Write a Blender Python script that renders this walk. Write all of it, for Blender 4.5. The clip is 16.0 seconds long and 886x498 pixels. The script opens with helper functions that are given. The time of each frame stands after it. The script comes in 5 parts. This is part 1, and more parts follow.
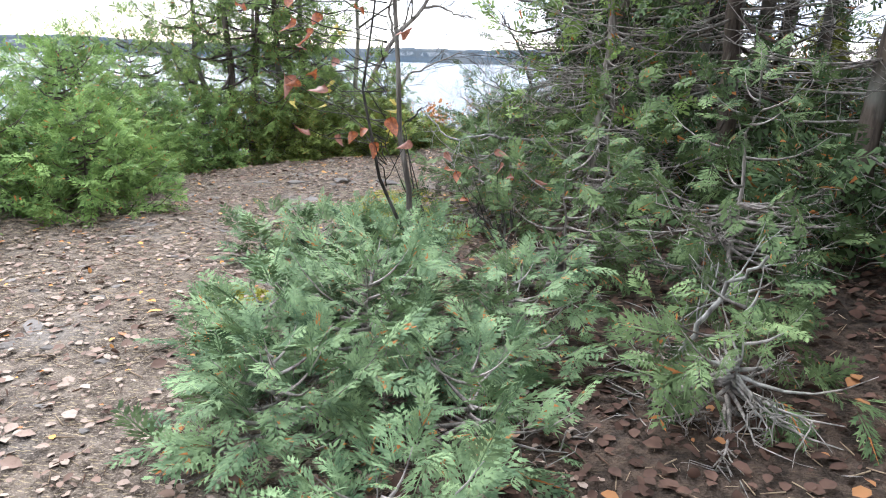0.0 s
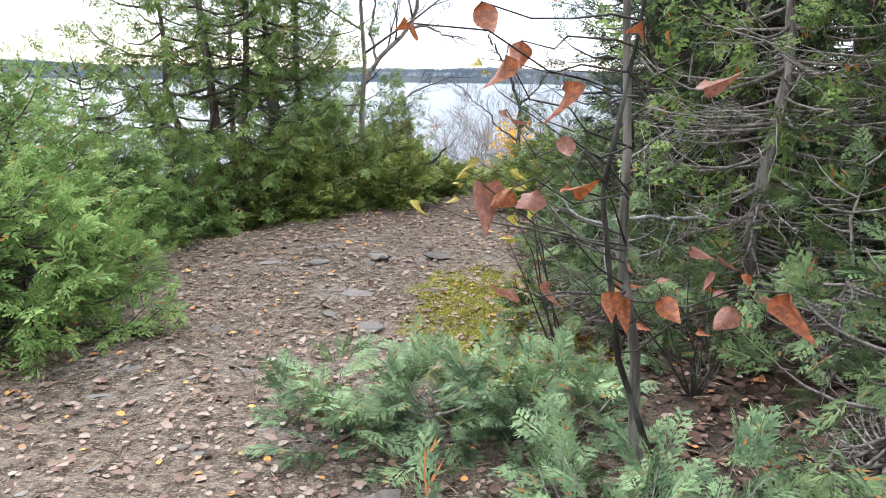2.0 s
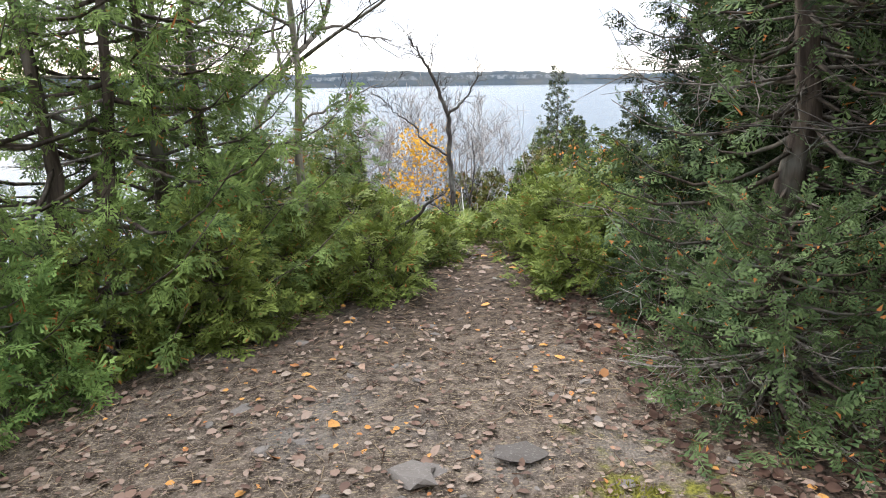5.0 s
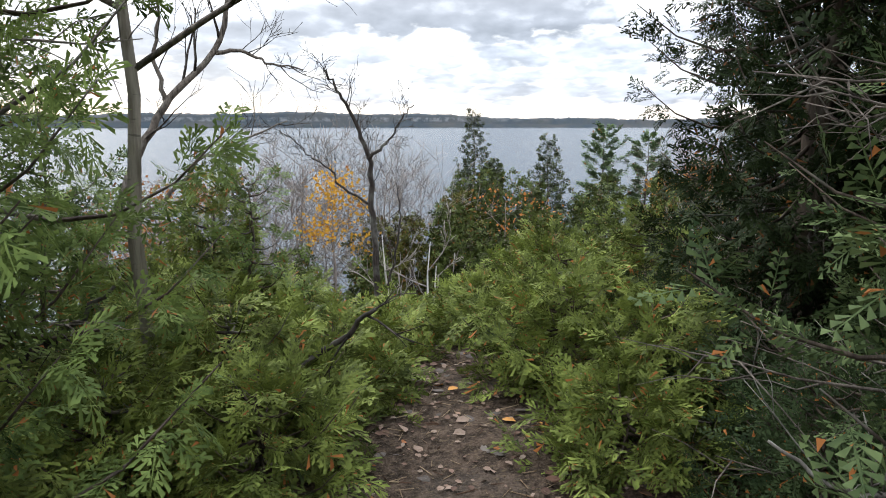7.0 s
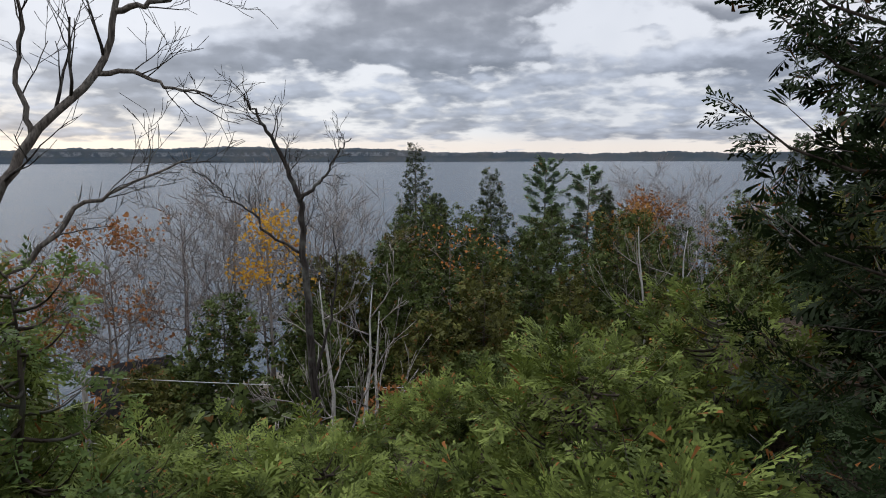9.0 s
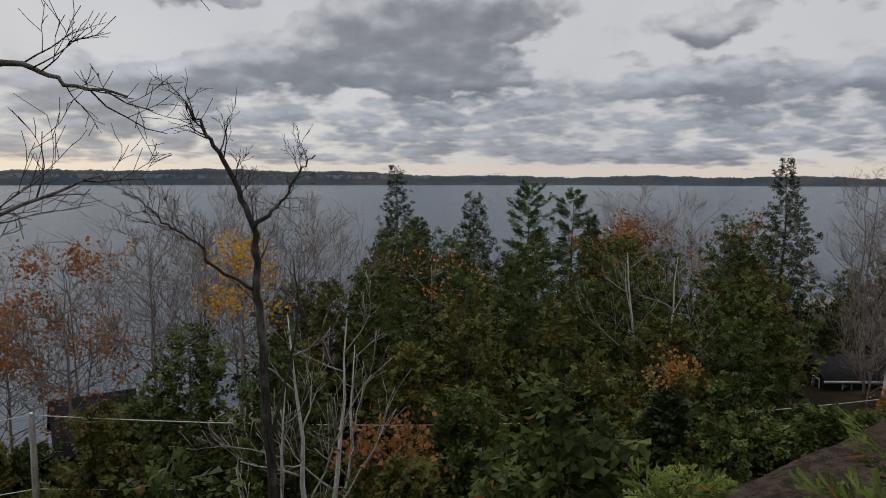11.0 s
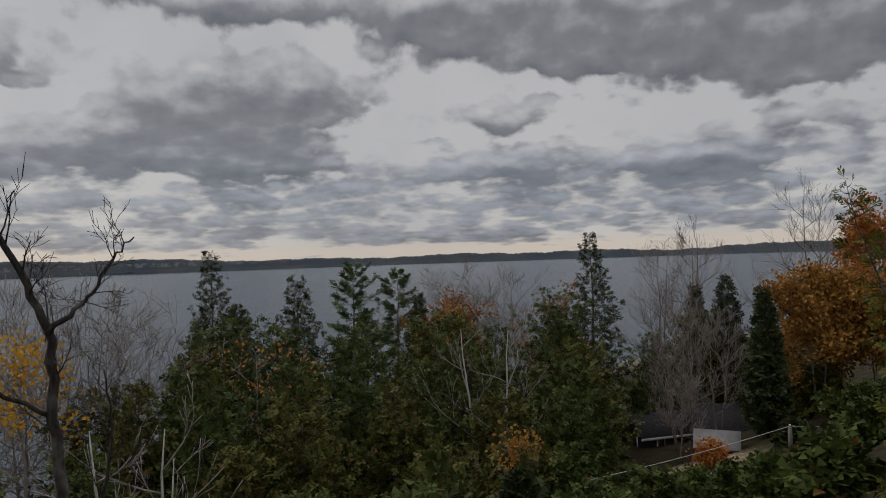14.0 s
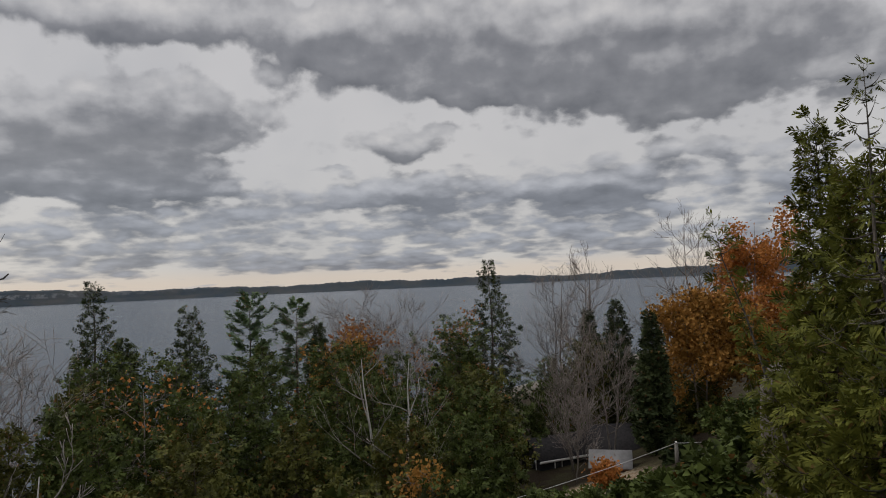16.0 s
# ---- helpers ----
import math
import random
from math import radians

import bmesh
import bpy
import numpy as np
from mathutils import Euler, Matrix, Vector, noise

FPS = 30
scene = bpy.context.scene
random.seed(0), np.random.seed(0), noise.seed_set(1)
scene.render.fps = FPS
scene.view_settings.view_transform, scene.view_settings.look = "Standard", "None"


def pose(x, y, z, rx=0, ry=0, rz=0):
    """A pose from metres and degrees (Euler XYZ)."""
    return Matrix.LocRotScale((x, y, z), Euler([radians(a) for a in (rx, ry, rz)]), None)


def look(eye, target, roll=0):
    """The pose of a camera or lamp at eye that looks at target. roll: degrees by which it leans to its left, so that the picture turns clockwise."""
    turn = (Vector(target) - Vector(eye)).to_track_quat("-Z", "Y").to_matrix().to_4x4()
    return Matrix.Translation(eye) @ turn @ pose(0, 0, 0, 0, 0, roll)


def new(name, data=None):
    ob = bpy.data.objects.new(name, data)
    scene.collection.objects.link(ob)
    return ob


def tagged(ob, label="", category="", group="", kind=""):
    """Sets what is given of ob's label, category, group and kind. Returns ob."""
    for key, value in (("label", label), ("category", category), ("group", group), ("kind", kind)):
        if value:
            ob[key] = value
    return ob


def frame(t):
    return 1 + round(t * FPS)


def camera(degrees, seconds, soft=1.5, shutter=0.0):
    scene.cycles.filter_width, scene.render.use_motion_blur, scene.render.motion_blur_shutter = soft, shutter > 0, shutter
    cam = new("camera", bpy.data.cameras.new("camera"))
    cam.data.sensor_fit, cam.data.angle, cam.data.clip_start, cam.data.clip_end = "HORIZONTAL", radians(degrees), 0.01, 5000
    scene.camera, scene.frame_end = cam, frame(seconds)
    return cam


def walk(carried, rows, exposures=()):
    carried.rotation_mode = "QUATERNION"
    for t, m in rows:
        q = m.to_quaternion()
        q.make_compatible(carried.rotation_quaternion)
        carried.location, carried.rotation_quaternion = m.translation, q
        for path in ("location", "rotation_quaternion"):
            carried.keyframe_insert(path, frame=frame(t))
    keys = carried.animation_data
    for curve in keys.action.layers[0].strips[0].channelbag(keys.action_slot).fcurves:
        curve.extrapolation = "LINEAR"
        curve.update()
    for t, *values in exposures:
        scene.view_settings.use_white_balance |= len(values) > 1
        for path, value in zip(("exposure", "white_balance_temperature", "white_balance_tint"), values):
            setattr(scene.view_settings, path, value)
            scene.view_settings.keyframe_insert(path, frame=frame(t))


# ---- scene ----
cam = camera(65.8, 16.0, soft=1.0)
PATH = [
    (0, (0.826, 0.012, 1.320), (0.649, 2.085, 0.740), 1.6),
    (0.5, (0.466, 0.480, 1.344), (0.310, 2.559, 0.779), 1.4),
    (1, (0.240, 0.887, 1.413), (0.126, 2.972, 0.858), 1.6),
    (1.5, (-0.010, 1.362, 1.377), (-0.080, 3.452, 0.838), 1.7),
    (2, (-0.263, 1.801, 1.434), (-0.304, 3.896, 0.910), 0.8),
    (2.5, (-0.471, 2.302, 1.475), (-0.460, 4.394, 0.937), 0.1),
    (3, (-0.666, 2.741, 1.469), (-0.594, 4.832, 0.932), -0.4),
    (3.5, (-0.841, 3.154, 1.526), (-0.726, 5.243, 0.989), -0.8),
    (4, (-0.960, 3.671, 1.529), (-0.798, 5.759, 0.997), -0.6),
    (4.2, (-0.990, 3.844, 1.549), (-0.807, 5.930, 1.014), -0.7),
    (6.3, (-1.098, 6.266, 1.479), (-0.630, 8.330, 1.052), 0.1),
    (6.5, (-1.027, 6.492, 1.453), (-0.531, 8.554, 1.040), 0.3),
    (7, (-0.891, 7.040, 1.474), (-0.342, 9.093, 1.082), 0.0),
    (7.5, (-0.808, 7.559, 1.503), (-0.219, 9.605, 1.137), -0.2),
    (8, (-0.675, 8.075, 1.435), (-0.038, 10.110, 1.093), -0.3),
    (8.5, (-0.514, 8.582, 1.477), (0.182, 10.603, 1.165), -0.2),
    (9, (-0.392, 9.042, 1.504), (0.336, 11.055, 1.216), -0.2),
    (9.2, (-0.341, 9.219, 1.522), (0.400, 11.228, 1.236), -0.2),
    (11.3, (0.357, 11.228, 1.437), (1.147, 13.229, 1.256), -0.2),
    (11.5, (0.344, 11.435, 1.427), (1.150, 13.432, 1.267), -1.2),
    (12, (0.335, 11.867, 1.495), (1.164, 13.857, 1.366), -1.5),
    (12.5, (0.427, 12.113, 1.421), (1.295, 14.088, 1.328), -2.0),
    (13, (0.554, 12.359, 1.430), (1.492, 14.305, 1.366), -1.8),
    (13.5, (0.566, 12.506, 1.422), (1.615, 14.395, 1.398), -1.9),
    (14, (0.396, 12.590, 1.439), (1.683, 14.324, 1.469), -2.0),
    (14.5, (0.331, 12.531, 1.459), (1.762, 14.146, 1.521), -2.3),
    (15, (0.351, 12.356, 1.521), (1.839, 13.918, 1.597), -2.5),
    (15.5, (0.327, 12.350, 1.526), (1.847, 13.883, 1.618), -2.6),
    (16, (0.342, 12.488, 1.526), (1.867, 14.015, 1.629), -2.6),
]


walk(cam, [(t, look(eye, target, roll)) for t, eye, target, roll in PATH],
     [(0, 2.32, 5800, 10), (2.5, 2.15, 6000, 10), (4.2, 2.05, 6200, 10), (6.3, 1.75, 6250, 10), (7, 1.3, 6250, 10), (7.5, 1.0, 6200, 10), (8, 0.7, 6150, 11), (9, 0.3, 6100, 12),
      (11.3, -0.25, 6450, 12), (12, -0.4, 6500, 12), (13, -0.5, 6500, 12), (14.5, -0.45, 6550, 12), (16, -0.28, 6600, 12)])

# ---- sky and light ----
WATER_Z = -20.0


def node_kit(tree):
    """Short helpers for one node tree: add a node, link sockets, do sums."""
    def add(kind, operation=None, use_clamp=None, data_type=None, interpolation_type=None, sky_type=None, node_tree=None):
        n = tree.nodes.new(kind)
        if operation:
            n.operation = operation
        if use_clamp:
            n.use_clamp = True
        if data_type:
            n.data_type = data_type
        if interpolation_type:
            n.interpolation_type = interpolation_type
        if sky_type:
            n.sky_type = sky_type
        if node_tree:
            n.node_tree = node_tree
        return n

    def put(socket, value):
        if isinstance(value, bpy.types.NodeSocket):
            tree.links.new(value, socket)
        else:
            socket.default_value = value

    def calc(op, a, b=0.0, c=0.0, clamp=False):
        n = add("ShaderNodeMath", operation=op, use_clamp=clamp)
        for s, v in zip(n.inputs, (a, b, c)):
            put(s, v)
        return n.outputs[0]

    def vec(op, a, b=(0, 0, 0)):
        n = add("ShaderNodeVectorMath", operation=op)
        put(n.inputs[0], a)
        if op == "SCALE":
            put(n.inputs["Scale"], b)
        elif op not in ("LENGTH", "NORMALIZE"):
            put(n.inputs[1], b)
        return n.outputs["Value"] if op in ("LENGTH", "DOT_PRODUCT") else n.outputs[0]

    def mix(f, a, b):
        n = add("ShaderNodeMix", data_type="RGBA")
        put(n.inputs[0], f)
        for s, v in ((n.inputs[6], a), (n.inputs[7], b)):
            put(s, (*v, 1) if isinstance(v, tuple) and len(v) == 3 else v)
        return n.outputs[2]

    def noise_tex(v, scale, detail=3.0, rough=0.55, distort=0.0, color=False):
        n = add("ShaderNodeTexNoise")
        if v is not None:
            put(n.inputs["Vector"], v)
        for k, x in (("Scale", scale), ("Detail", detail), ("Roughness", rough), ("Distortion", distort)):
            put(n.inputs[k], x)
        return n.outputs["Color" if color else "Fac"]

    def step(v, lo, hi):
        n = add("ShaderNodeMapRange", interpolation_type="SMOOTHSTEP")
        put(n.inputs["Value"], v)
        n.inputs["From Min"].default_value, n.inputs["From Max"].default_value = lo, hi
        return n.outputs[0]

    def ramp(v, *stops):
        n = add("ShaderNodeValToRGB")
        put(n.inputs[0], v)
        els = n.color_ramp.elements
        while len(els) < len(stops):
            els.new(0.5)
        for e, (p, c) in zip(els, stops):
            e.position, e.color = p, (*c, 1)
        return n.outputs[0]
    return add, put, calc, vec, mix, noise_tex, step, ramp


# cloud banks: azimuth east of north, elevation, half width, half height in degrees, weight
CLOUDS = [
    (23.4, 13.3, 6.1, 3.1, 1.2), (15.3, 13.0, 4.7, 2.4, 1.1), (17.4, 9.7, 8.0, 2.1, 1.1), (8.0, 9.3, 6.0, 1.8, 0.9), (21.3, 8.3, 4.3, 1.0, 0.8), (-1.5, 8.0, 5.0, 1.6, 0.7),
    (21.6, 21.0, 12.3, 2.0, 1.1), (36.9, 18.8, 3.8, 2.8, 1.0), (45.6, 20.4, 11.3, 2.8, 1.2), (56.3, 17.0, 11.8, 2.8, 1.1), (65.7, 17.0, 10.9, 4.3, 1.3), (64.6, 12.9, 4.3, 1.2, 0.8),
    (47.3, 16.1, 6.1, 1.2, 0.9), (41.4, 11.4, 4.3, 1.1, 0.85), (45.7, 12.8, 1.4, 0.6, 0.6), (35.7, 9.8, 1.5, 0.5, 0.6), (27.9, 8.4, 1.3, 0.7, 0.6), (30.9, 17.2, 1.9, 1.2, 0.5),
    (43.1, 7.8, 7.1, 1.2, 0.7), (57.6, 7.4, 5.4, 1.6, 0.9), (64.4, 9.9, 2.6, 0.9, 0.7), (68.5, 9.0, 1.9, 0.8, 0.6), (77.7, 14.0, 3.0, 1.9, 0.8), (73.1, 9.1, 2.8, 0.7, 0.5),
    (-1.5, 15.6, 8.0, 1.9, 0.9), (4.8, 13.8, 1.9, 0.6, 0.5), (-6.7, 6.6, 3.3, 1.4, 0.5)]


def cloud_group():
    g = bpy.data.node_groups.new("cloud_density", "ShaderNodeTree")
    g.interface.new_socket("Direction", in_out="INPUT", socket_type="NodeSocketVector")
    g.interface.new_socket("Density", in_out="OUTPUT", socket_type="NodeSocketFloat")
    g.interface.new_socket("Bulk", in_out="OUTPUT", socket_type="NodeSocketFloat")
    add, put, calc, vec, mix, noise_tex, step, ramp = node_kit(g)
    def cells(v, scale):
        n = add("ShaderNodeTexVoronoi")
        n.voronoi_dimensions, n.feature = "2D", "SMOOTH_F1"
        put(n.inputs["Vector"], v)
        put(n.inputs["Scale"], scale)
        put(n.inputs["Smoothness"], 0.25)
        return n.outputs["Distance"]

    gin, gout = add("NodeGroupInput"), add("NodeGroupOutput")
    p = gin.outputs[0]
    el = add("ShaderNodeSeparateXYZ")
    put(el.inputs[0], p)
    # stretched so that clouds low in the sky are flat and small
    lift = calc("LOGARITHM", calc("ADD", calc("MAXIMUM", el.outputs[1], 0.0), 4.0), 2.0)
    flat = add("ShaderNodeCombineXYZ")
    put(flat.inputs[0], calc("MULTIPLY", el.outputs[0], 0.115))
    put(flat.inputs[1], calc("MULTIPLY", lift, 2.0))
    big = noise_tex(flat.outputs[0], 1.1, 4.0, 0.5)
    fine = noise_tex(flat.outputs[0], 3.2, 7.0, 0.6)
    warp = vec("SCALE", vec("SUBTRACT", noise_tex(flat.outputs[0], 2.6, 4.0, 0.52, color=True), (0.5, 0.5, 0.5)), 1.0)
    q = vec("ADD", p, vec("MULTIPLY", warp, (5.0, 2.6, 0)))
    total = 0.0
    for az, e, w, h, weight in CLOUDS:
        d = vec("LENGTH", vec("MULTIPLY", vec("SUBTRACT", q, (az, e, 0)), (1 / w, 1 / h, 0)))
        total = calc("ADD", total, calc("MULTIPLY", calc("MAXIMUM", calc("SUBTRACT", 1.5, d), 0.0), weight))
    low = calc("MULTIPLY", calc("SUBTRACT", 1.0, step(el.outputs[1], 5.0, 10.0)), step(el.outputs[1], 0.8, 1.9))
    high = step(el.outputs[1], 24.0, 34.0)
    # outside the stretch of sky with its own banks, broken cloud everywhere
    mid = calc("MULTIPLY", step(el.outputs[1], 5.0, 8.0), 0.10)
    cover = calc("ADD", mid, calc("ADD", calc("MULTIPLY", low, 0.62), calc("MULTIPLY", high, 0.5)))
    noise_part = calc("ADD", calc("MULTIPLY", calc("SUBTRACT", big, 0.52), 1.5), calc("MULTIPLY", calc("SUBTRACT", fine, 0.5), 1.2))
    # rounded billows on the rims of the banks
    curl = vec("ADD", flat.outputs[0], vec("SCALE", warp, 0.12))
    noise_part = calc("ADD", noise_part, calc("ADD", calc("MULTIPLY", calc("SUBTRACT", 0.42, cells(curl, 3.0)), 0.7), calc("MULTIPLY", calc("SUBTRACT", 0.42, cells(curl, 8.0)), 0.22)))
    banks = calc("ADD", calc("MINIMUM", total, 1.3), cover)
    put(gout.inputs[0], calc("ADD", banks, noise_part))
    put(gout.inputs[1], calc("ADD", banks, calc("ADD", calc("MULTIPLY", calc("SUBTRACT", big, 0.52), 1.5), calc("MULTIPLY", calc("SUBTRACT", noise_tex(flat.outputs[0], 3.0, 2.0, 0.45), 0.5), 1.3))))
    return g


world = bpy.data.worlds.new("overcast_sky")
scene.world = world
world.use_nodes = True
wt = world.node_tree
wt.nodes.clear()
add, put, calc, vec, mix, noise_tex, step, ramp = node_kit(wt)
coord = add("ShaderNodeTexCoord").outputs["Generated"]
xyz = add("ShaderNodeSeparateXYZ")
put(xyz.inputs[0], coord)
az = calc("MULTIPLY", calc("ARCTAN2", xyz.outputs[0], xyz.outputs[1]), 57.296)
elev = calc("MULTIPLY", calc("ARCSINE", xyz.outputs[2]), 57.296)
here = add("ShaderNodeCombineXYZ")
put(here.inputs[0], az)
put(here.inputs[1], elev)
group = cloud_group()
dens, dens_up = add("ShaderNodeGroup", node_tree=group), add("ShaderNodeGroup", node_tree=group)
put(dens.inputs[0], here.outputs[0])
rise = add("ShaderNodeCombineXYZ")
put(rise.inputs[1], calc("ADD", 0.25, calc("MULTIPLY", calc("MAXIMUM", elev, 0.0), 0.085)))
put(rise.inputs[0], -0.4)
put(dens_up.inputs[0], vec("ADD", here.outputs[0], rise.outputs[0]))
d0, d1 = dens.outputs[0], dens_up.outputs[0]
bulk = dens.outputs[1]
mask = step(d0, 0.18, 0.76)
rim = calc("ADD", calc("MULTIPLY", calc("SUBTRACT", bulk, dens_up.outputs[1]), 0.16), calc("MULTIPLY", calc("SUBTRACT", d0, d1), 0.30))
body = calc("ADD", calc("SUBTRACT", 0.54, calc("MULTIPLY", bulk, 0.17)), calc("ADD", calc("MULTIPLY", rim, 0.95), calc("MULTIPLY", calc("SUBTRACT", noise_tex(vec("MULTIPLY", here.outputs[0], (0.22, 0.45, 1)), 1.0, 4.0, 0.5), 0.5), 0.5)), clamp=True)
cloud_col = ramp(body, (0.0, (0.20, 0.205, 0.222)), (0.35, (0.30, 0.305, 0.325)), (0.7, (0.58, 0.585, 0.60)), (1.0, (0.78, 0.775, 0.77)))
# far clouds low in the sky look bluer
cloud_col = mix(step(elev, 4.0, 12.0), vec("MULTIPLY", cloud_col, (0.90, 0.955, 1.06)), cloud_col)
veil = mix(step(elev, 0.5, 14.0), (0.80, 0.79, 0.765), (0.75, 0.75, 0.755))
veil = mix(step(noise_tex(here.outputs[0], 0.05, 4.0), 0.35, 0.75), veil, (0.62, 0.63, 0.65))
glow = mix(calc("MULTIPLY", calc("SUBTRACT", 1.0, step(elev, 0.6, 2.2)), 0.6), veil, (0.92, 0.78, 0.63))
west = calc("MULTIPLY", calc("SUBTRACT", 1.0, step(elev, 0.5, 6.0)), calc("SUBTRACT", 1.0, step(az, -8.0, 12.0)))
glow = mix(calc("MULTIPLY", west, 0.7), glow, (1.05, 0.92, 0.74))
clouded = mix(mask, glow, cloud_col)
sky = add("ShaderNodeTexSky", sky_type="NISHITA")
sky.sun_disc, sky.sun_elevation, sky.sun_rotation = False, radians(24), radians(-30)
dim = vec("SCALE", sky.outputs[0], 0.1)
# an overcast sky is brighter overhead than near the horizon
overhead = calc("ADD", 1.0, calc("MULTIPLY", step(elev, 22.0, 62.0), 1.7))
total_sky = vec("SCALE", mix(0.9, dim, clouded), overhead)
back = add("ShaderNodeBackground")
put(back.inputs["Color"], total_sky)
back.inputs["Strength"].default_value = 0.92
put(add("ShaderNodeOutputWorld").inputs[0], back.outputs[0])

sun = new("sun", bpy.data.lights.new("sun", "SUN"))
sun.data.energy, sun.data.angle, sun.data.color = 0.9, radians(25), (1.0, 0.95, 0.88)
sun.matrix_world = look((0, 0, 60), (12, -28, 30))

# ---- materials ----


def material(name, rough=0.8, spec=0.3):
    m = bpy.data.materials.new(name)
    m.use_nodes = True
    t = m.node_tree
    b = t.nodes["Principled BSDF"]
    b.inputs["Roughness"].default_value = rough
    b.inputs["Specular IOR Level"].default_value = spec
    return m, t, b, node_kit(t)


def bump(t, b, height, strength=0.5, dist=0.02):
    n = t.nodes.new("ShaderNodeBump")
    n.inputs["Strength"].default_value, n.inputs["Distance"].default_value = strength, dist
    t.links.new(height, n.inputs["Height"])
    t.links.new(n.outputs[0], b.inputs["Normal"])


def foliage(name, dark, light, brown=0.03, brown_col=(0.32, 0.13, 0.04), through_light=0.1, rough=0.6, grain=1.0):
    """Leaf or needle spray: tone varies leaf by leaf and bough by bough, some light passes through."""
    m, t, b, (add, put, calc, vec, mix, noise_tex, step, ramp) = material(name, rough, 0.08)
    geo = add("ShaderNodeNewGeometry")
    rnd = geo.outputs["Random Per Island"]
    pos = geo.outputs["Position"]
    bough = noise_tex(pos, 3.4 * grain, 3.0)
    spray = noise_tex(pos, 11.0 * grain, 2.0)
    f = calc("ADD", calc("MULTIPLY", rnd, 0.18), calc("ADD", calc("MULTIPLY", step(bough, 0.3, 0.7), 0.40), calc("MULTIPLY", step(spray, 0.35, 0.65), 0.42)))
    col = mix(f, dark, light)
    gold = calc("GREATER_THAN", calc("ADD", rnd, calc("MULTIPLY", calc("SUBTRACT", noise_tex(pos, 7.0 * grain, 1.0), 0.5), 0.25)), 1.0 - brown)
    col = mix(gold, col, brown_col)
    put(b.inputs["Base Color"], col)
    tr = add("ShaderNodeBsdfTranslucent")
    put(tr.inputs[0], col)
    sh = add("ShaderNodeMixShader")
    sh.inputs[0].default_value = through_light
    put(sh.inputs[1], b.outputs[0])
    put(sh.inputs[2], tr.outputs[0])
    put(t.nodes["Material Output"].inputs[0], sh.outputs[0])
    return m


def bark(name, dark, light, scale=18.0, bands=0.0):
    m, t, b, (add, put, calc, vec, mix, noise_tex, step, ramp) = material(name, 0.9, 0.15)
    pos = add("ShaderNodeNewGeometry").outputs["Position"]
    long_grain = vec("MULTIPLY", pos, (1, 1, 0.14))
    n = noise_tex(long_grain, scale, 5.0, 0.65)
    col = mix(step(n, 0.32, 0.7), dark, light)
    col = mix(calc("MULTIPLY", step(noise_tex(pos, 3.0, 3.0), 0.5, 0.75), 0.5), col, (0.23, 0.24, 0.21))
    if bands:
        col = mix(calc("MULTIPLY", step(noise_tex(vec("MULTIPLY", pos, (1, 1, 6)), 7.0, 3.0), 0.62, 0.68), bands), col, (0.03, 0.028, 0.025))
    put(b.inputs["Base Color"], col)
    bump(t, b, n, 0.7, 0.02)
    return m


def plain(name, col, rough=0.7, vary=0.25, scale=6.0, metal=0.0, spec=0.3):
    m, t, b, (add, put, calc, vec, mix, noise_tex, step, ramp) = material(name, rough, spec)
    pos = add("ShaderNodeNewGeometry").outputs["Position"]
    n = calc("ADD", calc("MULTIPLY", noise_tex(pos, scale, 4.0), 0.6), calc("MULTIPLY", noise_tex(pos, scale * 9, 3.0), 0.4))
    dark = tuple(c * (1 - vary) for c in col)
    light = tuple(min(1, c * (1 + vary)) for c in col)
    put(b.inputs["Base Color"], mix(step(n, 0.3, 0.7), dark, light))
    b.inputs["Metallic"].default_value = metal
    bump(t, b, n, 0.25, 0.01)
    return m


M_SHRUB = foliage("low_cedar_spray", (0.026, 0.056, 0.030), (0.27, 0.365, 0.175), 0.01, through_light=0.1)
M_CEDAR = foliage("cedar_spray", (0.016, 0.038, 0.012), (0.26, 0.35, 0.10), 0.015, through_light=0.25)
M_BROW = foliage("brow_cedar_spray", (0.007, 0.015, 0.004), (0.28, 0.345, 0.08), 0.02, through_light=0.12)
M_YOUNG = foliage("young_cedar_spray", (0.02, 0.042, 0.020), (0.19, 0.255, 0.105), 0.012)
# sunny and shaded copies of the cedar colour, with light and shade put in
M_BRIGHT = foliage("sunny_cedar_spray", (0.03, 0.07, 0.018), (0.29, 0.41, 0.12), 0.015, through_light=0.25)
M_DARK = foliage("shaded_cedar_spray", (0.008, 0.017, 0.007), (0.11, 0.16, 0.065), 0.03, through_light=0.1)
M_FARCED = foliage("valley_cedar_spray", (0.004, 0.008, 0.002), (0.11, 0.142, 0.036), 0.02, (0.16, 0.085, 0.025), 0.05, grain=0.2)
M_FAROLIVE = foliage("olive_cedar_spray", (0.008, 0.012, 0.004), (0.145, 0.145, 0.034), 0.04, (0.17, 0.09, 0.03), 0.05, grain=0.2)
M_FARSPRUCE = foliage("valley_spruce_needles", (0.006, 0.012, 0.006), (0.075, 0.095, 0.036), 0.02, (0.12, 0.07, 0.03), 0.04, grain=0.25)
# sunlit copy of the spruce colour, brighter as if lit
M_SUNLITSPRUCE = foliage("sunlit_spruce_needles", (0.016, 0.036, 0.014), (0.16, 0.215, 0.085), 0.02, through_light=0.15)
# cedar colour lowered to near black to carry deep shade
M_DEEPSHADE = foliage("deep_shade_cedar_spray", (0.004, 0.009, 0.003), (0.036, 0.056, 0.018), 0.03, (0.10, 0.045, 0.015), 0.02)
M_EDGE = foliage("cliff_cedar_spray", (0.02, 0.03, 0.006), (0.21, 0.215, 0.04), 0.03, (0.14, 0.09, 0.03), 0.15)
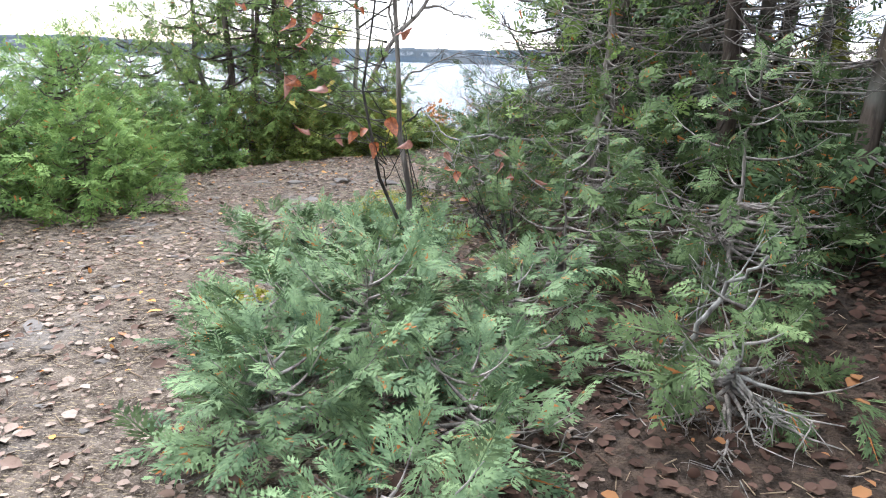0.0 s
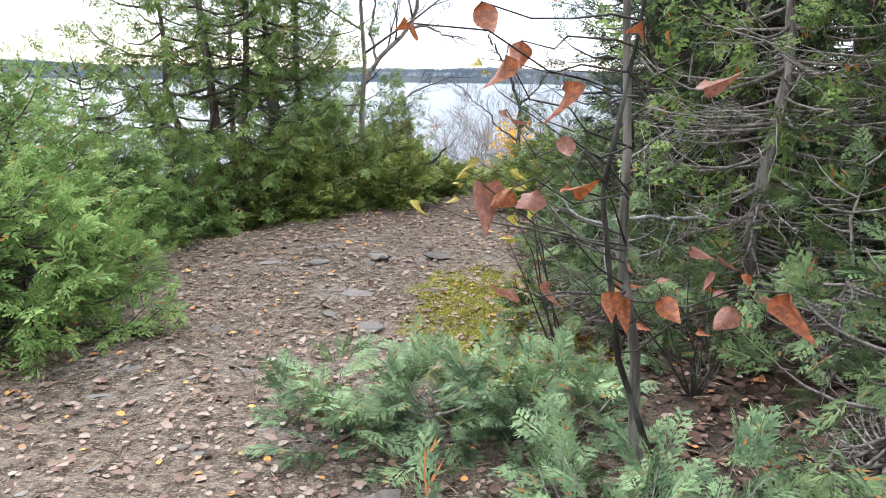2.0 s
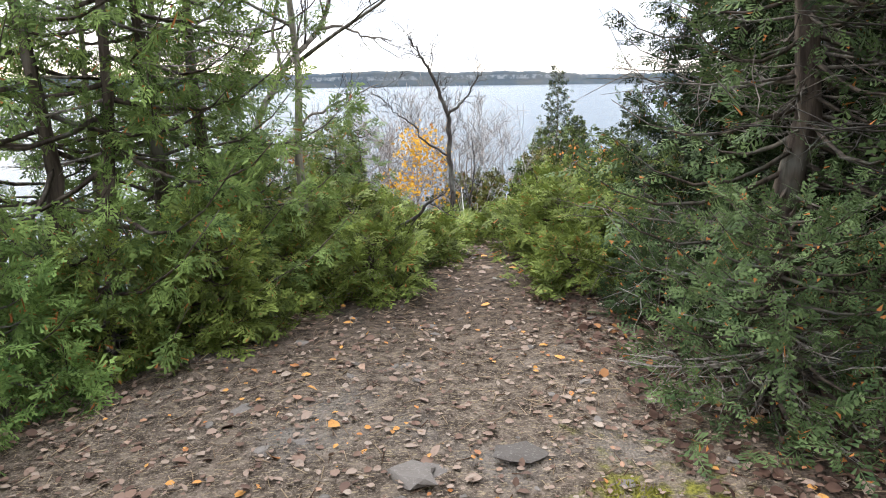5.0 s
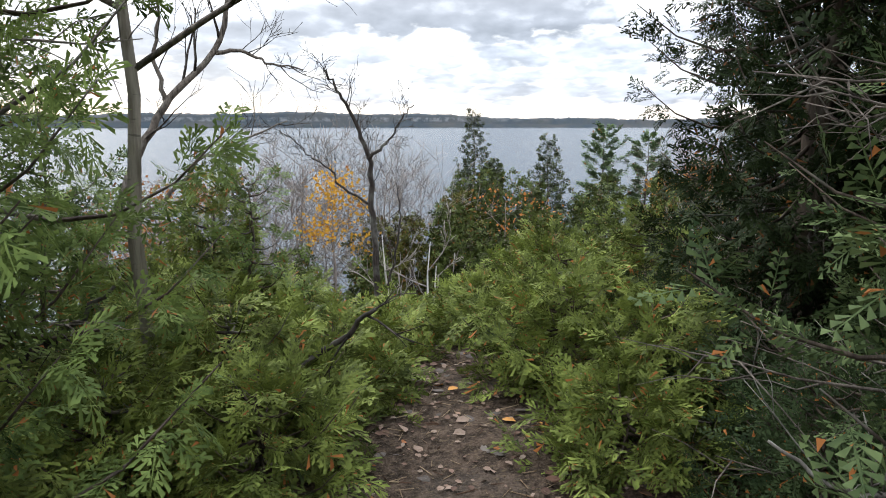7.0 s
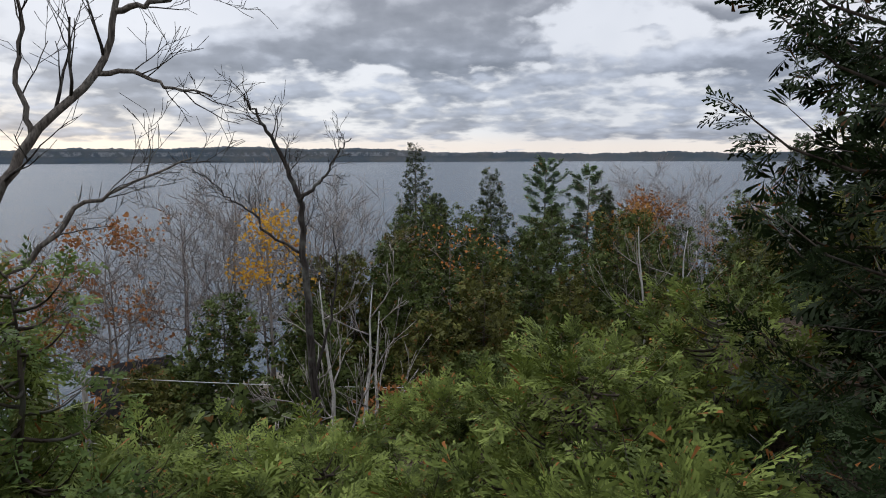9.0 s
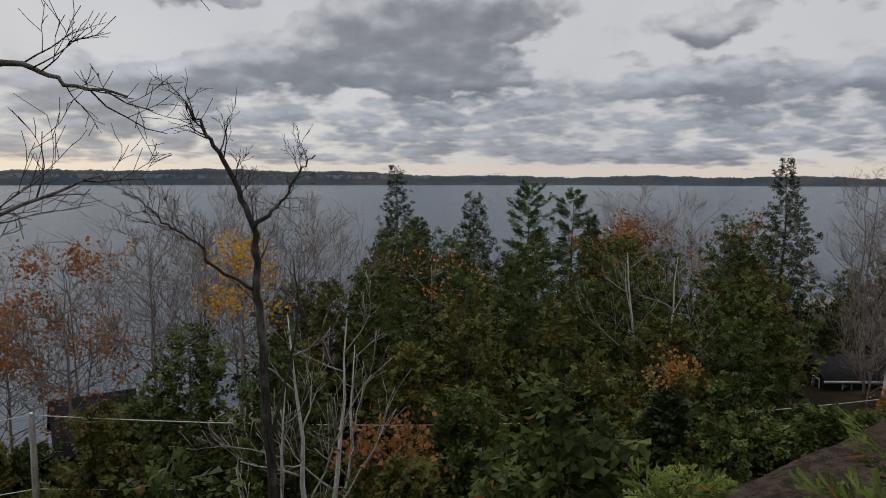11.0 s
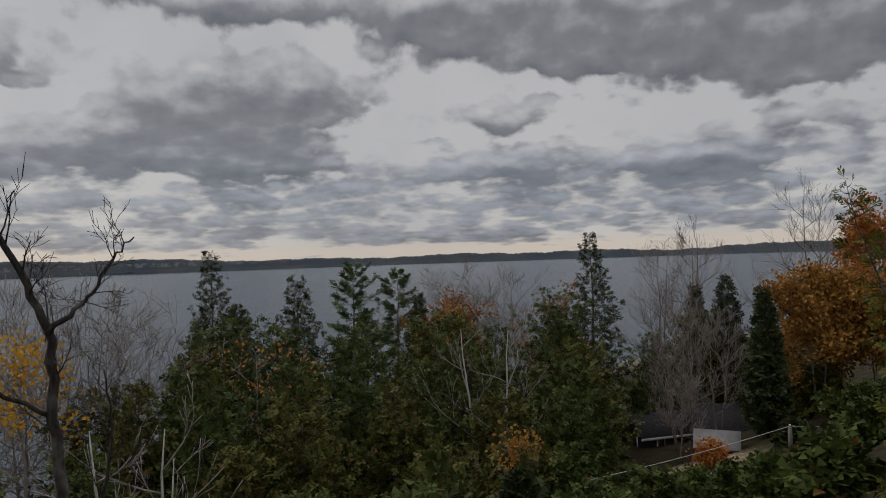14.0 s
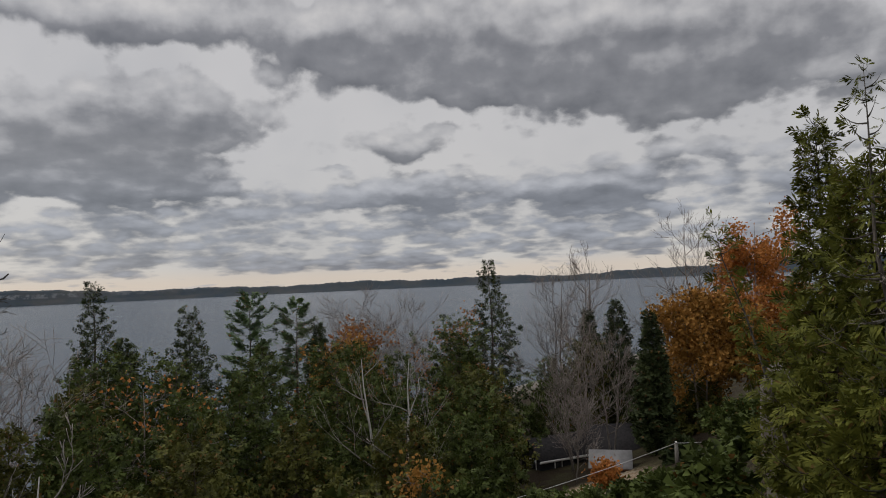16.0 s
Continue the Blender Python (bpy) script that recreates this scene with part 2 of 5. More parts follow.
# shaded copy of the spruce colour, for bushes under the cedars
M_SHADESPRUCE = foliage("shaded_spruce_needles", (0.011, 0.024, 0.011), (0.08, 0.115, 0.046), 0.02, through_light=0.15)
M_PINE = foliage("pine_needles", (0.03, 0.06, 0.026), (0.17, 0.24, 0.10), 0.01, through_light=0.1, grain=0.25)
M_YELLOW = foliage("yellow_autumn_leaves", (0.42, 0.22, 0.03), (0.72, 0.42, 0.05), 0.1, (0.3, 0.12, 0.03), 0.4)
M_ORANGE = foliage("orange_autumn_leaves", (0.30, 0.11, 0.03), (0.62, 0.27, 0.075), 0.1, (0.16, 0.09, 0.03), 0.35)
M_RUST = foliage("rust_autumn_leaves", (0.22, 0.105, 0.026), (0.54, 0.29, 0.075), 0.1, (0.12, 0.07, 0.025), 0.3)
M_RUSSET = foliage("russet_autumn_leaves", (0.22, 0.085, 0.03), (0.42, 0.19, 0.065), 0.15, (0.25, 0.15, 0.06), 0.3)
M_BARK = bark("cedar_bark", (0.030, 0.022, 0.018), (0.12, 0.095, 0.075))
M_GREYBARK = bark("grey_poplar_bark", (0.11, 0.097, 0.075), (0.36, 0.33, 0.28), 12.0, 0.5)
M_DEADWOOD = bark("dead_wood", (0.05, 0.042, 0.036), (0.20, 0.175, 0.15), 25.0)
M_TWIG = bark("dead_twig", (0.10, 0.085, 0.075), (0.34, 0.30, 0.265), 30.0)
M_BLACKWOOD = bark("dark_dead_wood", (0.018, 0.015, 0.013), (0.07, 0.06, 0.052), 25.0)
M_BIRCH = bark("white_birch_bark", (0.30, 0.28, 0.25), (0.58, 0.56, 0.52), 9.0, 0.8)
M_BIRCHTWIG = bark("pale_birch_twig", (0.16, 0.14, 0.125), (0.36, 0.33, 0.30), 14.0)
M_BARE = bark("bare_twig", (0.14, 0.115, 0.10), (0.32, 0.275, 0.245), 20.0)


def ground_material():
    m, t, b, (add, put, calc, vec, mix, noise_tex, step, ramp) = material("forest_ground", 0.95, 0.1)
    pos = add("ShaderNodeNewGeometry").outputs["Position"]
    n1, n2, n3 = noise_tex(pos, 1.3, 4.0), noise_tex(pos, 14.0, 5.0, 0.65), noise_tex(pos, 85.0, 3.0, 0.6)
    soil = mix(step(n2, 0.35, 0.65), (0.06, 0.045, 0.034), (0.20, 0.157, 0.122))
    soil = mix(calc("MULTIPLY", step(n3, 0.5, 0.68), 0.55), soil, (0.38, 0.31, 0.245))
    soil = mix(calc("MULTIPLY", step(n1, 0.52, 0.72), 0.55), soil, (0.26, 0.235, 0.21))
    straw = step(noise_tex(vec("MULTIPLY", pos, (30, 110, 40)), 1.0, 2.0), 0.58, 0.68)
    soil = mix(calc("MULTIPLY", straw, 0.6), soil, (0.46, 0.36, 0.22))
    # soil darkened for tree shade beside the trail; dark humus past y 7.8
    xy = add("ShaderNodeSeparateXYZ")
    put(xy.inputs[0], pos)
    shade_and_humus = step(calc("ADD", xy.outputs[0], calc("MULTIPLY", calc("SUBTRACT", n1, 0.5), 0.8)), 0.35, 0.9)
    shade_and_humus = calc("MAXIMUM", shade_and_humus, calc("MULTIPLY", step(xy.outputs[1], 7.8, 9.4), 0.7))
    soil = mix(calc("MULTIPLY", shade_and_humus, 0.85), soil, mix(step(n2, 0.4, 0.6), (0.028, 0.02, 0.015), (0.075, 0.05, 0.036)))
    # moss on the side of the trail
    edge = calc("MULTIPLY", calc("SUBTRACT", noise_tex(pos, 3.2, 4.0, 0.6), 0.5), 1.7)
    far_off = 9.0
    for cx, cy, rx, ry in ((0.0, 6.0, 0.52, 1.05), (0.1, 5.2, 0.5, 0.6), (-0.6, 3.5, 0.2, 0.2)):
        far_off = calc("MINIMUM", far_off, vec("LENGTH", vec("MULTIPLY", vec("SUBTRACT", pos, (cx, cy, 0)), (1 / rx, 1 / ry, 0))))
    moss = calc("SUBTRACT", 1.0, step(calc("ADD", far_off, edge), 0.85, 1.15))
    moss_col = mix(step(noise_tex(pos, 40.0, 4.0), 0.35, 0.65), (0.085, 0.085, 0.018), (0.27, 0.255, 0.05))
    col = mix(calc("MULTIPLY", moss, calc("SUBTRACT", 1.0, calc("MULTIPLY", step(n2, 0.5, 0.62), 0.85))), soil, moss_col)
    # the slope and the flat below: dark humus, rough grass, a sandy yard by the houses
    z = add("ShaderNodeSeparateXYZ")
    put(z.inputs[0], pos)
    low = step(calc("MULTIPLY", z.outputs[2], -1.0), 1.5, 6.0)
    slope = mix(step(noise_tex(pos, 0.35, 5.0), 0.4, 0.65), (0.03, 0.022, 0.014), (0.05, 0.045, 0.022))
    yard = calc("SUBTRACT", 1.0, step(calc("ADD", vec("LENGTH", vec("MULTIPLY", vec("SUBTRACT", pos, (43, 43, 0)), (1 / 7, 1 / 6, 0))), calc("MULTIPLY", edge, 0.4)), 0.7, 1.1))
    slope = mix(yard, slope, mix(step(noise_tex(pos, 1.5, 5.0), 0.4, 0.6), (0.25, 0.18, 0.11), (0.36, 0.30, 0.22)))
    shore = step(calc("MULTIPLY", z.outputs[2], -1.0), 19.3, 19.8)
    slope = mix(shore, slope, (0.16, 0.145, 0.12))
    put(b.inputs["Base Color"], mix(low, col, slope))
    bump(t, b, calc("ADD", n2, calc("MULTIPLY", n3, 0.6)), 1.0, 0.05)
    return m


def water_material():
    m, t, b, (add, put, calc, vec, mix, noise_tex, step, ramp) = material("lake_water", 0.22, 0.16)
    pos = add("ShaderNodeNewGeometry").outputs["Position"]
    n = noise_tex(vec("MULTIPLY", pos, (0.5, 1.4, 1)), 0.9, 5.0, 0.6)
    drift = noise_tex(vec("MULTIPLY", pos, (0.003, 0.012, 1)), 1.0, 4.0)
    put(b.inputs["Base Color"], mix(step(drift, 0.3, 0.7), (0.05, 0.072, 0.095), (0.075, 0.098, 0.122)))
    put(b.inputs["Roughness"], calc("ADD", 0.16, calc("MULTIPLY", drift, 0.16)))
    b.inputs["IOR"].default_value = 1.33
    bump(t, b, n, 1.0, 0.35)
    return m


def stone_material():
    m, t, b, (add, put, calc, vec, mix, noise_tex, step, ramp) = material("limestone", 0.85, 0.25)
    info = add("ShaderNodeObjectInfo")
    pos = add("ShaderNodeNewGeometry").outputs["Position"]
    n, f = noise_tex(pos, 9.0, 6.0, 0.65), noise_tex(pos, 70.0, 4.0)
    col = mix(info.outputs["Random"], (0.085, 0.074, 0.065), (0.18, 0.158, 0.14))
    col = mix(calc("MULTIPLY", step(n, 0.45, 0.7), 0.6), col, (0.12, 0.10, 0.085))
    col = mix(calc("MULTIPLY", step(f, 0.55, 0.7), 0.3), col, (0.33, 0.30, 0.27))
    put(b.inputs["Base Color"], col)
    bump(t, b, calc("ADD", n, calc("MULTIPLY", f, 0.4)), 0.6, 0.02)
    return m


def litter_material():
    m, t, b, (add, put, calc, vec, mix, noise_tex, step, ramp) = material("fallen_leaves", 0.75, 0.25)
    geo = add("ShaderNodeNewGeometry")
    col = ramp(geo.outputs["Random Per Island"], (0.0, (0.085, 0.05, 0.037)), (0.3, (0.17, 0.105, 0.075)), (0.55, (0.27, 0.195, 0.15)),
               (0.84, (0.26, 0.20, 0.155)), (0.93, (0.33, 0.27, 0.215)), (0.95, (0.34, 0.13, 0.045)), (0.985, (0.52, 0.26, 0.07)))
    n = noise_tex(geo.outputs["Position"], 60.0, 3.0)
    put(b.inputs["Base Color"], mix(calc("MULTIPLY", step(n, 0.5, 0.7), 0.4), col, (0.12, 0.075, 0.05)))
    return m


def far_shore_material():
    m, t, b, (add, put, calc, vec, mix, noise_tex, step, ramp) = material("hazy_wooded_far_shore", 0.95, 0.05)
    pos = add("ShaderNodeNewGeometry").outputs["Position"]
    n, f = noise_tex(pos, 0.006, 5.0, 0.65), noise_tex(pos, 0.05, 3.0)
    # woods tinted blue-grey: distance haze is put into their colour
    col = mix(step(n, 0.35, 0.68), (0.045, 0.06, 0.075), (0.075, 0.078, 0.08))
    col = mix(calc("MULTIPLY", step(f, 0.5, 0.7), 0.5), col, (0.05, 0.065, 0.06))
    z = add("ShaderNodeSeparateXYZ")
    put(z.inputs[0], pos)
    band = calc("MULTIPLY", step(z.outputs[2], 4.0, 10.0), calc("SUBTRACT", 1.0, step(z.outputs[2], 22.0, 28.0)))
    west = calc("SUBTRACT", 1.0, step(z.outputs[0], 700.0, 1500.0))
    face = step(noise_tex(vec("MULTIPLY", pos, (0.03, 0.004, 0.03)), 1.0, 6.0, 0.75), 0.46, 0.62)
    col = mix(calc("MULTIPLY", calc("MULTIPLY", band, face), west), col, (0.14, 0.15, 0.16))
    put(b.inputs["Base Color"], col)
    return m


# brown litter colour lowered to carry the shade under the cedars
M_SHADOWLEAF = foliage("shadowed_brown_leaves", (0.035, 0.021, 0.016), (0.125, 0.073, 0.052), 0.03, (0.27, 0.13, 0.055), 0.05, 0.7)
M_GROUND, M_WATER, M_STONE, M_LITTER, M_FAR = ground_material(), water_material(), stone_material(), litter_material(), far_shore_material()
M_SIDING = plain("grey_siding", (0.04, 0.042, 0.045), 0.9, spec=0.08)
M_BROWNWALL = plain("red_brown_boards", (0.075, 0.042, 0.03), 0.85, 0.3, 3.0, spec=0.1)
M_ROOF = plain("dark_shingle", (0.035, 0.033, 0.034), 0.95, 0.35, 4.0, spec=0.05)
M_PALEROOF = plain("weathered_metal_roof", (0.22, 0.215, 0.21), 0.5, 0.2, 2.0, 0.2)
M_WHITE = plain("white_paint", (0.75, 0.74, 0.71), 0.5, 0.08)
M_PANE = plain("window_glass", (0.03, 0.035, 0.04), 0.06, 0.1, spec=0.8)
M_POLE = bark("grey_pole_wood", (0.12, 0.105, 0.09), (0.27, 0.25, 0.22), 10.0)
M_WIRE = plain("aluminium_wire", (0.55, 0.54, 0.52), 0.45, 0.1, metal=0.3)
M_MOSS = foliage("moss_tufts", (0.09, 0.09, 0.015), (0.42, 0.39, 0.07), 0.05, (0.22, 0.16, 0.06), 0.3, 0.9)
M_STRAW = foliage("dry_needles_and_stems", (0.16, 0.105, 0.07), (0.46, 0.36, 0.24), 0.2, (0.10, 0.06, 0.04), 0.1, 0.9)

# ---- mesh helpers ----
UP = np.array((0.0, 0.0, 1.0))


class Bag:
    """Collects vertices and faces of one mesh."""
    def __init__(self):
        self.v, self.p, self.n = [], [], 0

    def add(self, v, *polys):
        v = np.asarray(v, float)
        for q in polys:
            self.p.append(np.asarray(q, np.int64) + self.n)
        self.v.append(v)
        self.n += len(v)


def mesh_of(name, bag, mat, smooth=False):
    me = bpy.data.meshes.new(name)
    v = np.concatenate(bag.v)
    loops = np.concatenate([q.ravel() for q in bag.p])
    sizes = np.concatenate([np.full(len(q), q.shape[1]) for q in bag.p])
    me.vertices.add(len(v))
    me.vertices.foreach_set("co", v.ravel())
    me.loops.add(len(loops))
    me.loops.foreach_set("vertex_index", loops)
    me.polygons.add(len(sizes))
    me.polygons.foreach_set("loop_start", np.concatenate(([0], np.cumsum(sizes)[:-1])))
    me.update(calc_edges=True)
    me.validate()
    if smooth:
        me.polygons.foreach_set("use_smooth", np.ones(len(sizes), bool))
    me.materials.append(mat)
    return me


def part(name, bag, mat, parent=None, label="", smooth=False):
    ob = new(name, mesh_of(name, bag, mat, smooth))
    if parent:
        ob.parent = parent
    if label:
        tagged(ob, label)
    return ob


def unit(a):
    a = np.asarray(a, float)
    return a / np.maximum(np.linalg.norm(a, axis=-1, keepdims=True), 1e-9)


def tube(bag, pts, radii, sides=5):
    """A tapered limb along points, closed to a tip or a flat end."""
    pts = np.asarray(pts, float)
    n = len(pts)
    radii = np.broadcast_to(np.asarray(radii, float), (n,))
    tan = unit(np.gradient(pts, axis=0))
    ref = np.array((1.0, 0.15, 0.0)) if abs(tan[0, 2]) > 0.8 else UP
    a = unit(np.cross(tan, ref))
    b = np.cross(tan, a)
    ang = np.arange(sides) * 2 * np.pi / sides
    ring = (np.cos(ang)[None, :, None] * a[:, None] + np.sin(ang)[None, :, None] * b[:, None]) * radii[:, None, None] + pts[:, None]
    i, j = np.meshgrid(np.arange(n - 1), np.arange(sides), indexing="ij")
    k = (j + 1) % sides
    quads = np.stack((i * sides + j, i * sides + k, (i + 1) * sides + k, (i + 1) * sides + j), -1).reshape(-1, 4)
    bag.add(ring.reshape(-1, 3), quads, np.arange(sides)[None, ::-1], (n - 1) * sides + np.arange(sides)[None])


def box(bag, x0, x1, y0, y1, z0, z1):
    v = [(x, y, z) for z in (z0, z1) for y in (y0, y1) for x in (x0, x1)]
    bag.add(v, [(0, 2, 3, 1), (4, 5, 7, 6), (0, 1, 5, 4), (2, 6, 7, 3), (0, 4, 6, 2), (1, 3, 7, 5)])


def scatter(bag, template, loc, axis, normal, size):
    """Copies of a flat template (axis along y, face along z) laid at places, joined into the bag."""
    tv, tp = template
    loc, y = np.asarray(loc, float), unit(axis)
    x = unit(np.cross(y, normal))
    z = np.cross(x, y)
    size = np.broadcast_to(np.asarray(size, float), (len(loc),))
    v = (tv[None, :, 0, None] * x[:, None] + tv[None, :, 1, None] * y[:, None] + tv[None, :, 2, None] * z[:, None]) * size[:, None, None] + loc[:, None]
    off = np.arange(len(loc)) * len(tv)
    bag.add(v.reshape(-1, 3), *[(q[None] + off[:, None, None]).reshape(-1, q.shape[1]) for q in tp])


def frond(pairs, lobes, width, rng, spread=0.42, droop=0.16, angle=48):
    """A flat spray: thin stem, leafy side shoots of uneven length, each with pointed lobes."""
    v, f4, f3 = [], [], []

    def put_point(q):
        v.append((q[0], q[1], -droop * q[1] ** 2 - 0.3 * abs(q[0]) ** 1.5 + rng.uniform(-0.012, 0.012)))

    def blade(o, d, length, w):
        d = np.array((math.cos(d), math.sin(d)))
        s = np.array((-d[1], d[0])) * w
        i = len(v)
        for q in (o, o + d * length * 0.45 + s, o + d * length, o + d * length * 0.45 - s):
            put_point(q)
        f4.append((i, i + 3, i + 2, i + 1))

    def lobe(o, d, length, w):
        d = np.array((math.cos(d), math.sin(d)))
        s = np.array((-d[1], d[0])) * w
        i = len(v)
        tip = o + d * length
        for q in (o, tip + s * 1.1 - d * length * 0.12, tip - s * 1.1) if lobes < 2 else (o - s, o + s, tip):
            put_point(q)
        f3.append((i, i + 2, i + 1))
    blade(np.array((0.0, 0.0)), math.pi / 2, 1.0, 0.014)
    for k in range(pairs):
        u = 0.10 + 0.86 * k / pairs
        for side in (-1, 1):
            y = u + (0.04 if side > 0 else 0) + rng.uniform(-0.015, 0.015)
            length = spread * (0.45 + 0.55 * math.sin(math.pi * min(1, 0.2 + 0.75 * u))) * (1.1 - 0.6 * u) * rng.uniform(0.6, 1.25)
            d = math.pi / 2 - side * radians(angle + rng.uniform(-10, 10))
            o = np.array((0.0, y))
            (blade if lobes > 1 else lobe)(o, d, length, width)
            for j in range(lobes):
                w = 0.22 + 0.62 * j / max(1, lobes)
                q = o + np.array((math.cos(d), math.sin(d))) * length * w
                for s2 in (-1, 1):
                    lobe(q, d + s2 * radians(36), length * rng.uniform(0.26, 0.42) * (1.15 - w * 0.5), width * 0.9)
    return np.array(v), [np.array(q) for q in (f4, f3) if q]


_r = random.Random(5)
S_HI = [frond(7, 2, 0.027, _r, 0.44, 0.2, 46) for _ in range(4)]
S_MID = [frond(4, 1, 0.045, _r, 0.44) for _ in range(4)]
S_LO = [frond(4, 0, 0.075, _r, 0.5) for _ in range(3)]
S_NEEDLE = [frond(6, 0, 0.045, _r, 0.3, 0.1, 52) for _ in range(3)]
S_FAR = [frond(2, 0, 0.21, _r, 0.62) for _ in range(3)]
LEAF = [(np.array([(0, 0, 0), (0.34, 0.3, 0.06), (0.3, 0.7, 0.05), (0, 1, -0.08), (-0.3, 0.7, 0.07), (-0.34, 0.3, 0.03)], float), [np.array([(0, 1, 2, 3), (0, 3, 4, 5)])])]
CARD = [(np.array([(0, 0, 0), (0.4, 0.5, 0.08), (0, 1, 0), (-0.4, 0.5, 0.08)], float), [np.array([(0, 1, 2, 3)])])]


def fan(rng):
    """A short flat cedar spray: blunt scaly shoots spread like a fan."""
    v, f4 = [], []

    def shoot(o, d, length, w):
        d = np.array((math.cos(d), math.sin(d)))
        s = np.array((-d[1], d[0])) * w
        i = len(v)
        for q in (o, o + d * length * 0.72 + s, o + d * length, o + d * length * 0.72 - s):
            v.append((q[0], q[1], -0.22 * q[1] ** 2 - 0.35 * abs(q[0]) ** 1.5 + rng.uniform(-0.02, 0.02)))
        f4.append((i, i + 3, i + 2, i + 1))
    shoot(np.array((0.0, 0.0)), math.pi / 2, 1.0, 0.06)
    for k in range(3):
        for side in (-1, 1):
            o = np.array((0.0, 0.12 + 0.24 * k + rng.uniform(-0.06, 0.08)))
            d = math.pi / 2 - side * radians(44 - 5 * k + rng.uniform(-10, 10))
            shoot(o, d, (0.74 - 0.16 * k) * rng.uniform(0.65, 1.15), 0.075)
    return np.array(v), [np.array(f4)]


S_FAN = [fan(_r) for _ in range(5)]
S_SPRAY = [frond(4, 1, 0.038, _r, 0.62, 0.22, 42) for _ in range(5)]


def wobble(rng, a, b, n, amount):
    a, b = np.asarray(a, float), np.asarray(b, float)
    u = np.linspace(0, 1, n)[:, None]
    p = a + (b - a) * u
    p[1:-1] += rng.normal(0, amount, (n - 2, 3))
    return p


# ---- ground ----
PROFILE_S = (-3, -1.2, 0.0, 1.0, 2.5, 8, 18, 30, 45, 60, 75, 100, 200, 900)
PROFILE_Z = (0, 0.0, -0.22, -0.9, -2.4, -6.3, -12.2, -16.8, -18.2, -19.1, -20.05, -21.5, -26, -40)


def ground_z(x, y):
    """Height of the ground: a flat brow that breaks off to the lake."""
    x, y = np.asarray(x, float), np.asarray(y, float)
    a = y - 13.1 - 0.12 * x
    b = -0.8 * (x + 1.8) + 0.6 * (y - 10.6)
    top = np.maximum(a, b)
    s = top + np.log(np.exp(1.5 * (a - top)) + np.exp(1.5 * (b - top))) / 1.5
    s = np.where(s > 0, s * (1 + 0.35 / (1 + np.exp((x - 5) / 15))), s)
    z = np.interp(s, PROFILE_S, PROFILE_Z)
    rough = 0.035 * np.sin(1.7 * x + 0.6 * np.sin(2.1 * y)) * np.sin(1.3 * y + 1.0) + 0.012 * np.sin(6.1 * x + 2 * y) * np.sin(5.3 * y - 1.7 * x)
    rise = 0.10 * np.clip(x - 1.2, 0, 3)
    return z + rough + np.where(s < 0, rise, rise * np.exp(-np.maximum(s, 0)))


def axis_steps(lo, hi, fine, far):
    mid = np.arange(lo, hi + fine / 2, fine)
    out, d, q = [], fine, 0.0
    while q < far:
        d *= 1.13
        q += d
        out.append(q)
    out = np.array(out)
    return np.concatenate((lo - out[::-1], mid, hi + out))


def grid_sheet(xs, ys, fz):
    gx, gy = np.meshgrid(xs, ys, indexing="ij")
    v = np.stack((gx, gy, fz(gx, gy)), -1).reshape(-1, 3)
    i, j = np.meshgrid(np.arange(len(xs) - 1), np.arange(len(ys) - 1), indexing="ij")
    n = len(ys)
    bag = Bag()
    bag.add(v, np.stack((i * n + j, (i + 1) * n + j, (i + 1) * n + j + 1, i * n + j + 1), -1).reshape(-1, 4))
    return bag


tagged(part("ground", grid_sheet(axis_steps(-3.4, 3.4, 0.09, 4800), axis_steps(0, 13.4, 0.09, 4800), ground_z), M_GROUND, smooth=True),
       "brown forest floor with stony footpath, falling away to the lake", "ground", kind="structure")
tagged(part("water", grid_sheet(np.linspace(-4900, 4900, 9), np.array((20.0, 200, 1000, 3000, 4900)), lambda x, y: 0 * x + WATER_Z), M_WATER),
       "wide grey lake under an overcast sky", "lake", kind="structure")


def far_shore():
    azs = np.radians(np.arange(-75, 115, 0.12))
    rng = np.random.default_rng(3)

    def wave(f, p):
        return np.sin(azs * f + p)
    deg = np.degrees(azs)
    top = 62 + 7 * wave(9, 1) + 4 * wave(31, 0) - 30 * np.clip((deg - 12) / 30, 0, 1) + 26 * np.clip((deg - 55) / 14, 0, 1)
    top = top + rng.normal(0, 1.3, len(azs)) + 2.0 * wave(140, 2)
    r0 = 3150 - 260 * np.clip((deg - 40) / 30, 0, 1) + 40 * wave(14, 0) + 25 * wave(47, 1)
    rows = [(0, 0 * top), (14, 0.20 * top + rng.normal(0, 0.8, len(azs))), (60, 0.45 * top), (72, 0.80 * top), (110, 0.92 * top + rng.normal(0, 1.0, len(azs))), (190, top), (900, top * 1.02), (1000, 0 * top)]
    v = np.stack([np.stack((np.sin(azs) * (r0 + d), np.cos(azs) * (r0 + d), WATER_Z - 1 + h), -1) for d, h in rows], 1)
    n, m = len(azs), len(rows)
    i, j = np.meshgrid(np.arange(n - 1), np.arange(m - 1), indexing="ij")
    bag = Bag()
    bag.add(v.reshape(-1, 3), np.stack((i * m + j, i * m + j + 1, (i + 1) * m + j + 1, (i + 1) * m + j), -1).reshape(-1, 4))
    tagged(part("backdrop", bag, M_FAR), "far wooded shore with pale cliffs across the lake", "far shore", kind="structure")


far_shore()

# ---- trees ----


def thing(name, x, y, label, category, group="", z=None, turn=0.0):
    ob = new(name)
    ob.matrix_world = pose(x, y, float(ground_z(x, y)) - 0.03 if z is None else z, 0, 0, turn)
    return tagged(ob, label, category, group)


